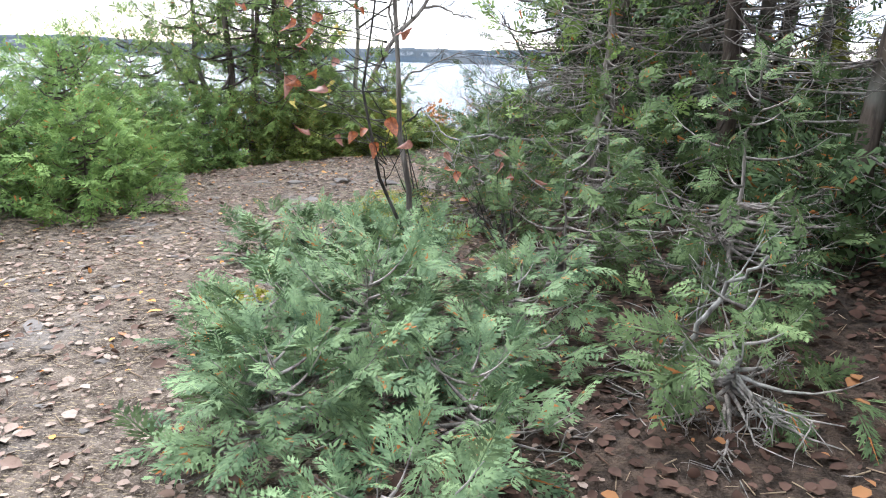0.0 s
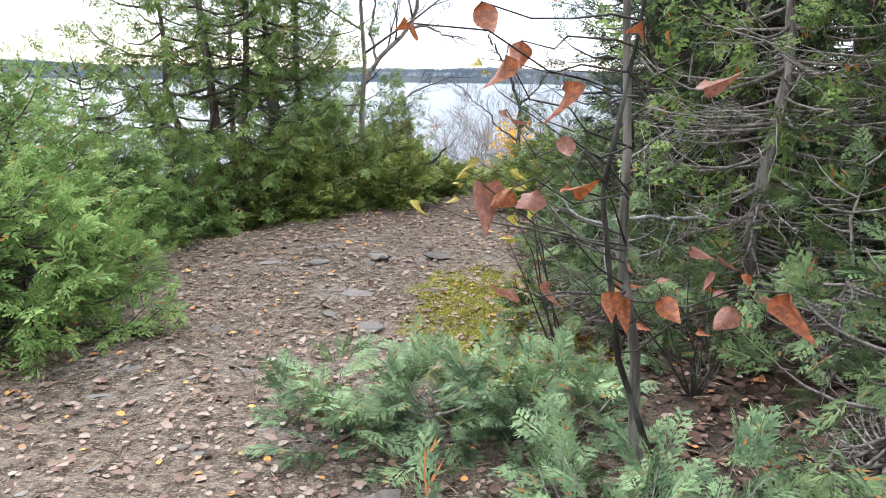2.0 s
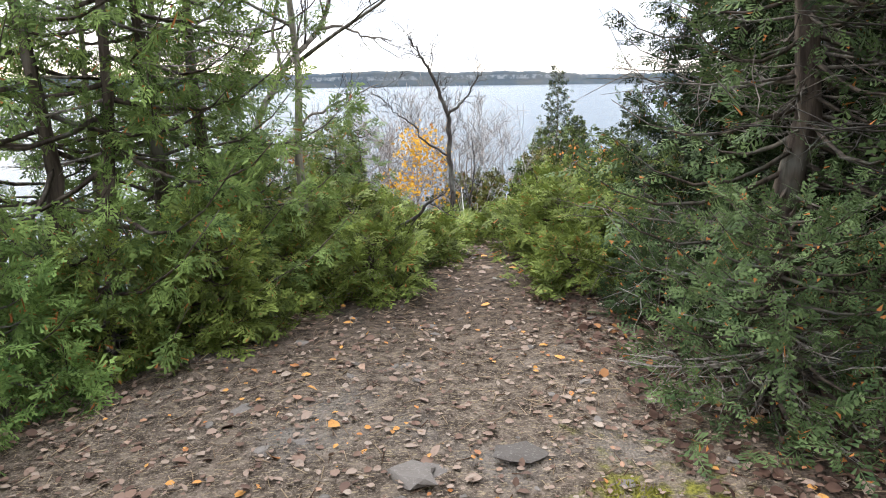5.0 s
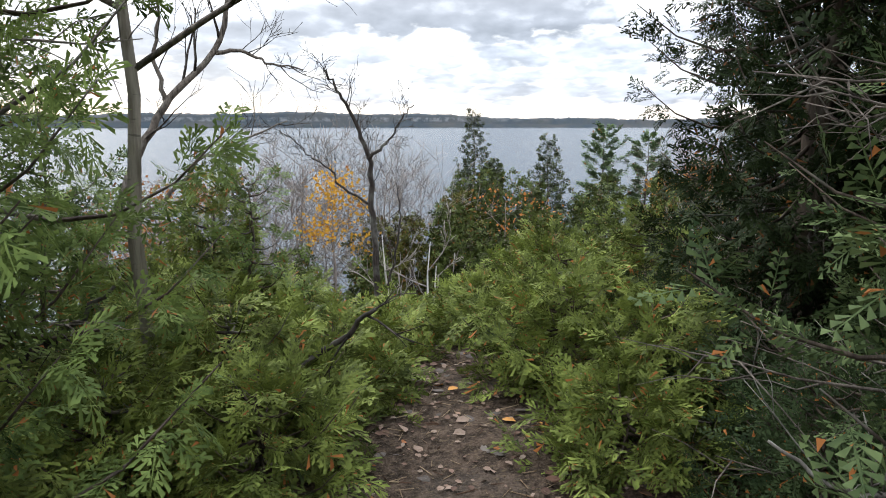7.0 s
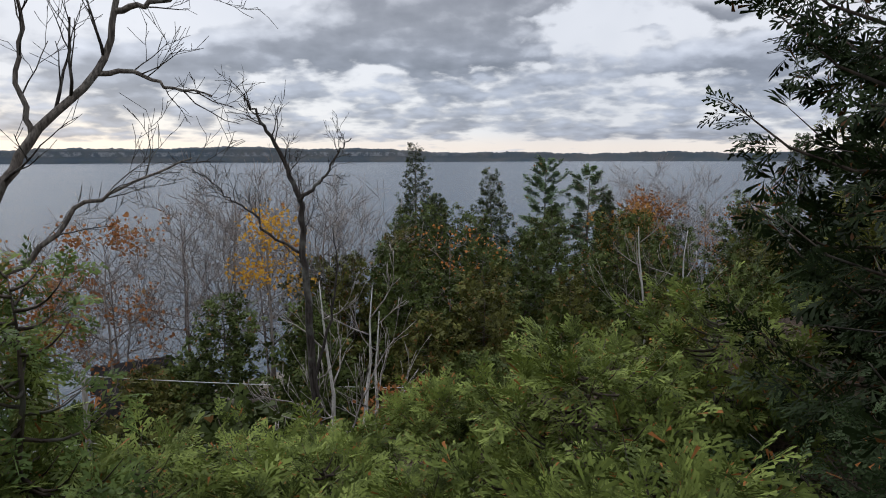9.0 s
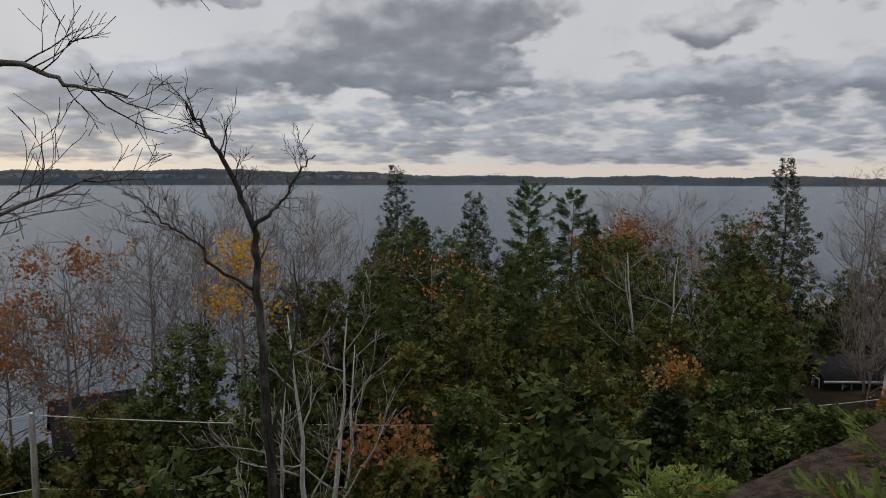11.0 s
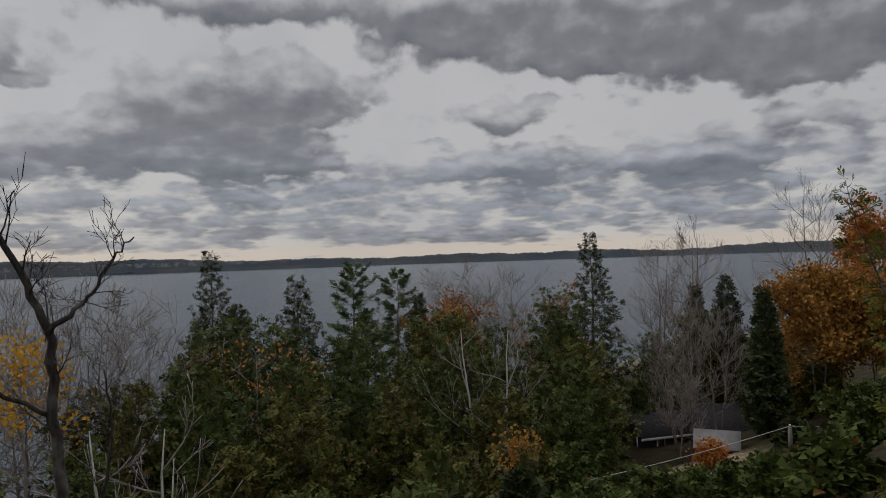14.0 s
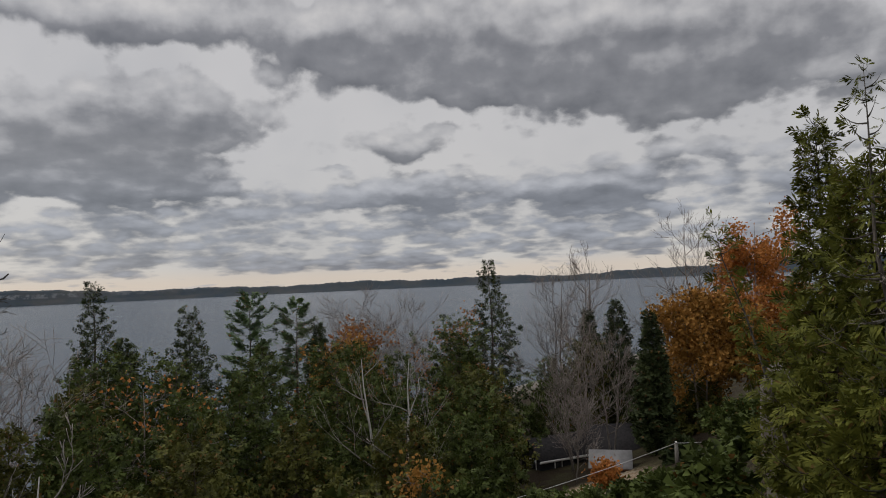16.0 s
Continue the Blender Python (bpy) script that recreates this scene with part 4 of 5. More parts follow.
def sapling():
    """Thin young broad-leaved tree with a few large autumn leaves, each a part."""
    rng = np.random.default_rng(77)
    top = thing("sapling", 0.4, 3.75, "young bare sapling with large orange and yellow autumn leaves", "sapling")
    z0 = top.matrix_world.translation.z
    bag = Bag()
    tube(bag, [(0, 0, 0), (-0.03, 0.02, 0.2), (-0.09, 0.03, 0.4), (-0.10, 0.05, 0.65), (-0.16, 0.07, 0.95), (-0.17, 0.07, 1.3), (-0.22, 0.1, 2.0), (-0.2, 0.2, 3.2)], [0.022, 0.020, 0.018, 0.017, 0.015, 0.013, 0.010, 0.004], 7)
    part("trunk", bag, M_DEADWOOD, top, smooth=True)
    stem = Bag()
    tube(stem, [(0.02, -0.05, 0), (-0.08, -0.15, 0.4), (-0.22, -0.22, 0.75), (-0.3, -0.25, 1.2), (-0.24, -0.25, 1.6), (-0.18, -0.2, 2.2)], [0.013, 0.011, 0.009, 0.007, 0.005, 0.003], 5)
    part("stem", stem, M_BLACKWOOD, top)
    spots = [(-0.35, 3.12, 1.53, 0), (-0.22, 3.32, 1.59, 0), (-0.12, 3.46, 1.52, 0), (-0.17, 3.22, 1.48, 0), (0.13, 3.37, 1.54, 0), (-0.07, 3.11, 1.43, 0), (-0.16, 3.32, 1.37, 2), (0.30, 3.43, 1.44, 2), (-0.15, 3.22, 1.21, 0), (-0.07, 3.41, 1.18, 2), (-0.05, 3.10, 1.24, 0), (0.09, 3.28, 0.97, 0), (0.17, 3.46, 0.90, 0), (0.16, 3.16, 1.00, 0), (0.37, 3.29, 0.94, 2), (0.33, 2.98, 1.07, 0), (-0.13, 3.31, 0.97, 2), (-0.02, 3.50, 0.93, 2), (-0.38, 3.92, 1.06, 1), (-0.24, 4.14, 1.13, 1), (-0.26, 4.2, 1.08, 1), (-0.22, 4.1, 1.18, 1), (-0.27, 4.16, 1.04, 1), (-0.2, 4.2, 1.5, 1), (-0.18, 4.22, 1.46, 1), (-0.21, 3.22, 1.22, 2), (-0.02, 3.40, 1.31, 2)]
    mats = (M_BIGORANGE, M_BIGYELLOW, M_BIGPINK)
    meshes = [[big_leaf(rng, m) for _ in range(3)] for m in mats]
    for i, (x, y, z, c) in enumerate(spots):
        p = np.array((x - 0.4, y - 3.75, z - z0))
        start = np.array((-0.2, -0.12, max(0.2, p[2] - rng.uniform(-0.05, 0.35))))
        curve = wobble(rng, start, p, 5, 0.02)
        twig = Bag()
        tube(twig, curve, [0.0035, 0.003, 0.0025, 0.002, 0.0015], 4)
        part("twig", twig, M_BLACKWOOD, top)
        leaf = new("leaf", meshes[c][i % 3])
        leaf.parent = top
        leaf.matrix_basis = pose(*p, rng.uniform(-150, -60), rng.uniform(-40, 40), rng.uniform(-70, 70)) @ Matrix.Scale(rng.uniform(0.34, 0.54) * (0.7 if c == 1 else 1.0), 4)


def big_leaf(rng, mat):
    """A wide wilted leaf, folded along its midrib, about 13 cm long, with a short stalk."""
    bag = Bag()
    rows, curl, fold = 7, rng.uniform(0.5, 1.4), rng.uniform(0.5, 1.5)
    width = (0.0, 0.30, 0.43, 0.44, 0.36, 0.2, 0.0)
    v = []
    for k in range(rows):
        u = k / (rows - 1)
        for s in (-1, -0.5, 0, 0.5, 1):
            w = width[k] * (1 + rng.uniform(-0.16, 0.16))
            v.append((0.14 * s * w, 0.14 * u, 0.14 * (fold * abs(s) * w - curl * u * u + rng.uniform(-0.09, 0.09))))
    q = [(k * 5 + j, k * 5 + j + 1, k * 5 + j + 6, k * 5 + j + 5) for k in range(rows - 1) for j in range(4)]
    bag.add(v, q)
    tube(bag, [(0, 0, 0), (0, -0.02, 0.005), (0, -0.04, 0.015)], [0.002, 0.0015, 0.0015], 4)
    return mesh_of("leaf", bag, mat, True)


def leaf_skin(name, a, b, spot):
    m, t, bs, (add, put, calc, vec, mix, noise_tex, step, ramp) = material(name, 0.55, 0.3)
    co = add("ShaderNodeTexCoord").outputs["Object"]
    n = noise_tex(co, 25.0, 5.0, 0.6)
    col = mix(step(n, 0.35, 0.68), a, b)
    col = mix(calc("MULTIPLY", step(noise_tex(co, 45.0, 3.0), 0.56, 0.66), 0.75), col, spot)
    put(bs.inputs["Base Color"], col)
    tr = add("ShaderNodeBsdfTranslucent")
    put(tr.inputs[0], col)
    sh = add("ShaderNodeMixShader")
    sh.inputs[0].default_value = 0.35
    put(sh.inputs[1], bs.outputs[0])
    put(sh.inputs[2], tr.outputs[0])
    put(t.nodes["Material Output"].inputs[0], sh.outputs[0])
    bump(t, bs, n, 0.4, 0.004)
    return m


M_BIGORANGE = leaf_skin("orange_leaf", (0.15, 0.045, 0.018), (0.37, 0.115, 0.034), (0.085, 0.035, 0.02))
M_BIGYELLOW = leaf_skin("yellow_leaf", (0.24, 0.21, 0.035), (0.43, 0.34, 0.06), (0.22, 0.11, 0.02))
M_BIGPINK = leaf_skin("faded_leaf", (0.16, 0.065, 0.042), (0.30, 0.13, 0.085), (0.11, 0.05, 0.036))
sapling()


def yellow_seedling():
    rng = np.random.default_rng(78)
    top = thing("seedling", 0.3, 4.95, "slender seedling with a few yellow leaves beside the moss", "seedling")
    meshes = [big_leaf(rng, M_BIGYELLOW) for _ in range(3)]
    for i, (x, y, z) in enumerate([(-0.3, -0.05, 0.86), (-0.25, 0, 1.0), (-0.22, -0.1, 0.92), (-0.28, 0.06, 1.06), (-0.34, -0.12, 0.78)]):
        bag = Bag()
        tube(bag, wobble(rng, (0, 0, 0), (x, y, z), 5, 0.015), [0.006, 0.005, 0.004, 0.003, 0.002], 4)
        part("stem", bag, M_BLACKWOOD, top)
        leaf = new("leaf", meshes[i % 3])
        leaf.parent = top
        leaf.matrix_basis = pose(x, y, z, rng.uniform(-140, -60), rng.uniform(-40, 40), rng.uniform(-90, 90)) @ Matrix.Scale(rng.uniform(0.28, 0.42), 4)


yellow_seedling()


def brown_sapling():
    """Low young tree with a cluster of wilted brown leaves."""
    rng = np.random.default_rng(79)
    top = thing("sapling", 0.85, 4.75, "low young tree with wilted brown-red leaves under the cedars", "sapling")
    meshes = [big_leaf(rng, m) for m in (M_BIGORANGE, M_BIGPINK)]
    for i in range(14):
        tip = np.array((rng.uniform(-0.42, 0.2), rng.uniform(-0.3, 0.2), rng.uniform(0.38, 0.84)))
        bag = Bag()
        tube(bag, wobble(rng, (0, 0, 0.0), tip, 5, 0.02), [0.005, 0.004, 0.003, 0.002, 0.0015], 4)
        part("stem", bag, M_BLACKWOOD, top)
        leaf = new("leaf", meshes[i % 2])
        leaf.parent = top
        leaf.matrix_basis = pose(*tip, rng.uniform(-140, -60), rng.uniform(-40, 40), rng.uniform(-90, 90)) @ Matrix.Scale(rng.uniform(0.36, 0.52), 4)


brown_sapling()

# poplar beside the path and two leafless trees on the slope
broadleaf("poplar", "slim grey-barked poplar with bare upper branches", -1.45, 10.6, 5.2, 300, M_GREYBARK, 3, 4, limbs=9, crown_from=0.36, reach=0.33, girth=0.0078, min_rad=0.003,
          twig_mat=M_DEADWOOD, spread=0.5, split=True)


def shaped_tree(name, label, x, y, stems, seed, wood, twigs, levels, kids, min_rad=0.004):
    """A leafless tree with stems of known course: each a radius at foot and tip and its points, in world metres."""
    rng = np.random.default_rng(seed)
    top = thing(name, x, y, label, "tree")
    o = np.array(top.matrix_world.translation)
    for si, (r0, r1, length, count, pts) in enumerate(stems):
        trunk, bag, tips = Bag(), Bag(), []
        pts = np.array(pts, float) - o
        u = np.linspace(0, 1, len(pts))
        fine = np.linspace(0, 1, len(pts) * 4)
        path = np.stack([np.interp(fine, u, pts[:, c]) for c in range(3)], 1)
        path[1:-1] += rng.normal(0, 0.018, (len(path) - 2, 3))
        tube(trunk, path, np.linspace(r0, r1, len(path)), 6)
        for k in range(count):
            i = int((0.3 + 0.68 * (k + rng.uniform(0, 1)) / count) * (len(path) - 1))
            d = unit(path[min(i + 1, len(path) - 1)] - path[i - 1])
            side = unit(np.cross(d, rng.normal(0, 1, 3)))
            grow(rng, bag, path[i], d * 0.7 + side * 0.8 + UP * 0.2, length * rng.uniform(0.6, 1.2), max(0.008, r1 * 0.8), levels, tips, 0.6, 0.3, kids, min_rad)
        limb = part("limb" if si else "trunk", trunk, wood, top, smooth=True)
        tagged(part("twigwork", bag, twigs, limb), kind="stuff")


shaped_tree("dead_tree", "dark leafless dead tree with crooked forked top", 1.9, 22.6,
            [(0.095, 0.016, 0.55, 17, [(1.9, 22.5, -7.2), (1.72, 22.5, -3.6), (1.63, 22.5, -1.4), (1.57, 22.5, -0.38), (1.52, 22.5, 0.66), (1.32, 22.5, 1.28), (0.99, 22.5, 1.94), (0.77, 22.5, 2.34), (0.55, 22.5, 2.59)]),
             (0.04, 0.010, 0.45, 10, [(1.51, 22.45, 0.67), (1.89, 22.4, 1.01), (1.97, 22.4, 1.09), (2.28, 22.4, 1.62), (2.54, 22.4, 1.87)]),
             (0.032, 0.008, 0.5, 14, [(1.58, 22.5, -0.4), (0.81, 22.6, 0.09), (0.71, 22.6, 0.42), (0.25, 22.6, 0.7), (0.05, 22.6, 0.91), (-0.22, 22.6, 1.19)]),
             (0.035, 0.010, 0.5, 8, [(1.7, 22.5, -3.0), (2.1, 22.7, -1.8), (2.3, 22.8, -0.7), (2.2, 22.8, 0.1)])], 310, M_BLACKWOOD, M_BLACKWOOD, 2, 3)
shaped_tree("dead_tree", "large leafless tree with long dark limbs on the slope", -3.9, 18.6,
            [(0.10, 0.03, 1.2, 5, [(-3.9, 18.6, -4.2), (-3.4, 18.9, -0.6), (-2.75, 19.0, 1.0), (-2.3, 19.1, 1.8), (-1.5, 19.2, 2.6), (-1.2, 19.2, 3.6), (-1.0, 19.3, 5.0)]),
             (0.045, 0.014, 1.3, 6, [(-2.3, 19.1, 1.8), (-2.4, 19.1, 2.4), (-2.3, 19.1, 3.3), (-2.6, 19.1, 5.0)]),
             (0.042, 0.013, 0.8, 7, [(-1.5, 19.2, 2.6), (-1.1, 19.2, 2.65), (-0.7, 19.2, 2.45), (-0.1, 19.2, 2.35)]),
             (0.045, 0.014, 0.9, 7, [(-1.25, 19.2, 3.4), (-0.8, 19.1, 3.5), (-0.3, 19.1, 3.7), (0.3, 19.0, 4.0)]),
             (0.05, 0.012, 1.0, 8, [(-3.2, 18.9, -0.2), (-2.4, 19.0, 0.2), (-1.8, 19.0, 0.9), (-1.1, 19.0, 1.2), (-0.4, 19.0, 1.5)])], 311, M_DEADWOOD, M_BLACKWOOD, 2, 3)


def dead_branch(label, pts, r0, r1, twigs, length, seed, wood):
    """A bare branch that leans from the ground or from a trunk, with forked twigs."""
    rng = np.random.default_rng(seed)
    top = tagged(new("dead_branch"), label, "branch", "dead branches")
    top.matrix_world = pose(*pts[0])
    o = np.array(pts[0], float)
    p = np.array(pts, float) - o
    u, fine = np.linspace(0, 1, len(p)), np.linspace(0, 1, len(p) * 4)
    path = np.stack([np.interp(fine, u, p[:, c]) for c in range(3)], 1)
    path[1:-1] += rng.normal(0, 0.008, (len(path) - 2, 3))
    bag = Bag()
    tube(bag, path, np.linspace(r0, r1, len(path)), 6)
    part("stem", bag, wood, top, smooth=True)
    for k in range(twigs):
        i = int(rng.uniform(0.2, 0.97) * (len(path) - 1))
        d = unit(path[min(i + 1, len(path) - 1)] - path[i - 1])
        bag, tips = Bag(), []
        grow(rng, bag, path[i], d * 0.6 + unit(rng.normal(0, 1, 3)) * 0.9, length * rng.uniform(0.5, 1.2), max(0.004, r1 * 0.8), 1, tips, 0.6, 0.1, 3, 0.0018)
        part("twig", bag, wood, top)


LICHEN = bark("lichen_grey_wood", (0.08, 0.073, 0.066), (0.30, 0.29, 0.26), 30.0)
dead_branch("bare lichen-grey dead branch of a spruce", [(1.45, 8.3, 0.55), (1.1, 8.25, 0.42), (0.9, 8.4, 0.4), (0.75, 8.55, 0.4), (0.6, 8.7, 0.5)], 0.016, 0.005, 7, 0.4, 501, LICHEN)
dead_branch("pale dead cedar branch with forked twigs", [(1.6, 6.0, 0.62), (1.0, 5.4, 0.72), (0.7, 5.15, 0.78), (0.4, 5.3, 0.72), (0.2, 5.4, 0.9)], 0.016, 0.005, 12, 0.3, 502, LICHEN)
dead_branch("lichen-covered dead limb of a dark cedar", [(1.95, 7.25, 1.3), (1.3, 6.6, 1.2), (0.95, 6.2, 1.05), (0.75, 6.05, 0.9)], 0.012, 0.004, 16, 0.45, 503, LICHEN)
dead_branch("dark leaning dead stem among cedar bushes", [(-1.6, 10.2, -0.25), (-1.3, 10.2, -0.1), (-1.0, 10.2, 0.1), (-0.8, 10.2, 0.3), (-0.5, 10.2, 0.5), (-0.4, 10.1, 0.62)], 0.03, 0.01, 8, 0.3, 504, M_BLACKWOOD)
dead_branch("dark bare limb of a cedar", [(-2.32, 9.32, 0.45), (-1.95, 9.9, 0.5), (-1.7, 10.0, 0.62), (-1.5, 10.1, 0.8)], 0.022, 0.008, 8, 0.3, 505, M_BLACKWOOD)
dead_branch("grey forked dead branch standing in the litter", [(1.5, 2.65, float(ground_z(1.5, 2.65)) - 0.02), (1.6, 2.6, 0.3), (1.7, 2.6, 0.5), (1.8, 2.5, 0.66)], 0.014, 0.006, 8, 0.28, 506, LICHEN)
dead_branch("thin bare branch lying among low cedars", [(0.15, 2.75, 0.22), (0.4, 2.7, 0.14), (0.6, 2.7, 0.06), (0.8, 2.7, float(ground_z(0.8, 2.7)) + 0.01), (1.1, 2.7, 0.22)], 0.012, 0.004, 8, 0.25, 507, M_TWIG)

# ---- the valley: trees between the slope and the lake ----
def valley_z(x, y):
    return float(ground_z(x, y))


def place(maker, top_z, x, y, **kw):
    """Plants a tree so tall that its top reaches top_z."""
    return maker(x=x, y=y, h=max(1.3, top_z - valley_z(x, y)), **kw)


FARC = "valley cedar with dense dark green crown"
for i, (x, y, z, r) in enumerate([(11.8, 48, -5.0, 3.4), (14.5, 43.5, -5.8, 3.2), (27, 60, -3.8, 4.4), (48.2, 58.9, -1.9, 8.6), (7.6, 56.5, -5.6, 3.2), (0.7, 48, -6.0, 3.4), (18, 52, -4.6, 3.6),
                                  (22, 47, -6.0, 3.6), (33, 58, -3.6, 4.4), (4.5, 40.5, -5.0, 2.6), (28, 44, -7.0, 3.4), (36, 54, -3.8, 4.4), (16, 62, -2.6, 3.4), (-3.0, 44, -8.6, 2.6),
                                  (47, 58, -3.4, 4.4), (23, 55, -4.0, 3.8), (20, 39, -8.0, 3.0), (12, 38, -7.8, 2.8), (31, 51, -5.0, 4.0), (9, 52, -4.6, 2.6), (37, 47, -6.5, 3.8), (25, 50, -5.2, 3.8),
                                  (16, 47, -5.4, 3.4), (30, 64, -2.8, 4.0), (20, 66, -2.4, 3.4), (11, 43, -6.6, 3.0), (21, 60, -3.0, 3.4), (33, 44, -7.6, 3.6), (40, 49, -5.6, 3.6), (17, 35, -9.4, 2.8),
                                  (26, 38, -9.0, 3.0), (8, 34, -9.0, 2.4), (37, 61, -3.6, 4.0), (24, 33, -9.6, 2.6), (14, 57, -3.6, 3.0), (5.5, 45, -7.0, 3.0), (12, 53, -4.2, 3.0),
                                  (53, 63, -7.0, 3.6), (58, 69, -6.5, 3.6), (64, 60, -7.5, 3.4), (68, 58, -6.0, 3.4), (74, 60, -6.0, 3.6), (66, 47, -9.0, 3.0), (-9, 50, -11.5, 2.6), (-1.5, 52, -11.0, 2.8),
                                  (-7.5, 52, -13.0, 2.4), (63, 42, -9, 3.0), (51, 33, -10.5, 2.6)]):
    place(conifer, z, x, y, name="cedar_tree", label=FARC, r=r * 1.2, seed=400 + i, base=0.04, limbs=100, sprays=28, size=0.6, kinds=S_FAR, mat=M_FAROLIVE if i % 3 == 1 else M_FARCED, hang=0.45, rise=0.25, taper=(0.36, 0.5, 0.42, 0.6)[i % 4],
          girth=0.011, group="cedars in the valley", tip=0.55)
for i, (x, y, z, r) in enumerate([(27.3, 96.3, 3.3, 6.4), (31.0, 79.8, 0.1, 6.0), (66.4, 70.6, 4.1, 6.0), (39.9, 70.3, -1.9, 2.0), (54.8, 42.1, -1.8, 2.0), (26.0, 84, -2.6, 3.0), (73.1, 56.4, -1.5, 3.6), (71.0, 59.0, -2.6, 3.0),
                                  (18.6, 32.6, -7.1, 1.7), (10.4, 31, -7.9, 1.5), (48.0, 36.5, -12.6, 0.9)]):
    place(conifer, z, x, y, name="spruce_tree", label="tall ragged spruce with drooping boughs", r=r, seed=430 + i, base=0.08, limbs=120, sprays=30, size=0.75, kinds=S_FAR, mat=M_FARSPRUCE,
          hang=0.2, rise=-0.1, droop=0.1, taper=0.72, tip=0.5, girth=0.010, group="spruces in the valley")
for i, (x, y, z, r) in enumerate([(43.0, 89.5, 1.0, 5.4), (48.9, 88.3, 0.1, 4.2)]):
    place(conifer, z, x, y, name="pine_tree", label="white pine with open layered crown", r=r, seed=445 + i, base=0.35, limbs=36, sprays=64, size=0.7, kinds=S_FAR, mat=M_PINE, hang=-0.4, rise=0.3,
          droop=0.0, taper=0.4, girth=0.011, group="pines by the lake")
BARE = "leafless tree with fine grey twigs"
for i, (x, y, z, w) in enumerate([(8.1, 57.5, -1.0, 1), (1.7, 60.1, -0.6, 1), (-1.4, 62.1, -2.0, 1), (-5.7, 59.7, -3.7, 1), (46.1, 73.1, -1.2, 1), (53.0, 70.1, -1.6, 1), (73.6, 61.2, 3.5, 0), (77.3, 48.6, 6.7, 0), (5.0, 63, -1.4, 1),
                               (-9.5, 58, -4.5, 1), (70, 63.5, 1.5, 0), (12.5, 66, -3.4, 1), (49.5, 72.0, -1.5, 1), (58.5, 49, -4.5, 0), (62.5, 54.5, -2.5, 0), (49.5, 47.0, -8.5, 0), (54.5, 50.5, -7.0, 0)]):
    place(broadleaf, z, x, y, name="bare_tree", label=BARE, seed=460 + i, wood=M_BARE, levels=3, kids=6 if w else 5, limbs=13, stems=2, crown_from=0.3 if w else 0.22, reach=0.46 if w else 0.36, girth=0.0075, min_rad=0.013,
          spread=0.72 if w else 0.5, lift=0.3 if w else 0.55, group="bare trees by the lake")
for i, (x, y, z, lean) in enumerate([(4.4, 33.0, -2.8, (-0.8, 0)), (5.0, 34.5, -3.4, (0.9, 0)), (28.3, 46.6, -3.0, (-1.5, 0)), (29.2, 46.3, -3.4, (1.3, 0)), (2.6, 31, -4.6, (0.6, 0)), (6.0, 37, -5.0, (0.8, 0))]):
    place(broadleaf, z, x, y, name="birch_tree", label="white-barked birch, almost leafless", seed=480 + i, wood=M_BIRCH, levels=3, kids=3, limbs=6, crown_from=0.3, reach=0.34, girth=0.0115, min_rad=0.012,
          lean=lean, twig_mat=M_BIRCHTWIG, lift=0.6, spread=0.45, group="birches")
for i, (x, y, z, m, n, lab) in enumerate([(3.8, 53.0, -2.3, M_YELLOW, 850, "birch with bright yellow autumn leaves"), (-6.0, 56.6, -3.3, M_RUSSET, 1700, "thinly leaved russet tree by the lake"),
                                          (45.3, 71.5, -4.2, M_RUSSET, 3600, "thinly leaved russet tree by the lake"), (41.0, 69, -4.6, M_RUST, 3600, "thinly leaved orange tree by the lake"),
                                          (77, 41.7, 6.1, M_ORANGE, 13000, "large orange maple in autumn leaf"), (61.8, 41.2, -1.6, M_RUST, 13000, "large orange maple in autumn leaf"),
                                          (-11, 55, -5.5, M_RUSSET, 1600, "thinly leaved russet tree by the lake"), (50, 61, -3.0, M_RUSSET, 1500, "thinly leaved russet tree by the lake"),
                                          (64, 37.5, -3.5, M_RUST, 8000, "orange maple in autumn leaf"), (8, 36, -8.6, M_RUSSET, 900, "small orange maple among the cedars"),
                                          (25.5, 40, -8.8, M_RUST, 900, "small orange maple among the cedars"), (44.1, 40.6, -13.1, M_ORANGE, 1500, "low orange-red bush by the yard"),
                                          (17.5, 57, -4.6, M_ORANGE, 500, "slim tree with few yellow leaves")]):
    place(broadleaf, z, x, y, name="autumn_tree", label=lab, seed=490 + i, wood=M_BARE, levels=3, kids=3, leaf=m, leaves=n, leaf_size=0.34 if n > 3000 else 0.26, limbs=11, stems=1 if n < 3000 else 2,
          crown_from=0.66 if m is M_YELLOW else 0.2, reach=0.19 if m is M_YELLOW else 0.34, girth=0.009, min_rad=0.012, spread=0.6, group="autumn trees")
# rough undergrowth of young cedars on the slope
rng = np.random.default_rng(9)
k = 0
while k < 34:
    x, y = rng.uniform(-10, 42), rng.uniform(16, 44)
    s = y - 13.1 - 0.12 * x
    if s < 3.5 or abs(x - 41) < 7 and abs(y - 38) < 7:
        continue
    k += 1
    gz = valley_z(x, y)
    h = min(rng.uniform(2.5, 6.5), (1.4 - 0.30 * math.hypot(x, y - 12) - gz))
    if h < 1.5:
        h = 1.5
    conifer("cedar_tree", "young cedar on the wooded slope", x, y, h, 0.30 * h + 0.5, 600 + k, 0.03, 60, 18, 0.5, S_FAR, M_FARCED, hang=0.45, taper=0.6, group="young cedars on the slope")


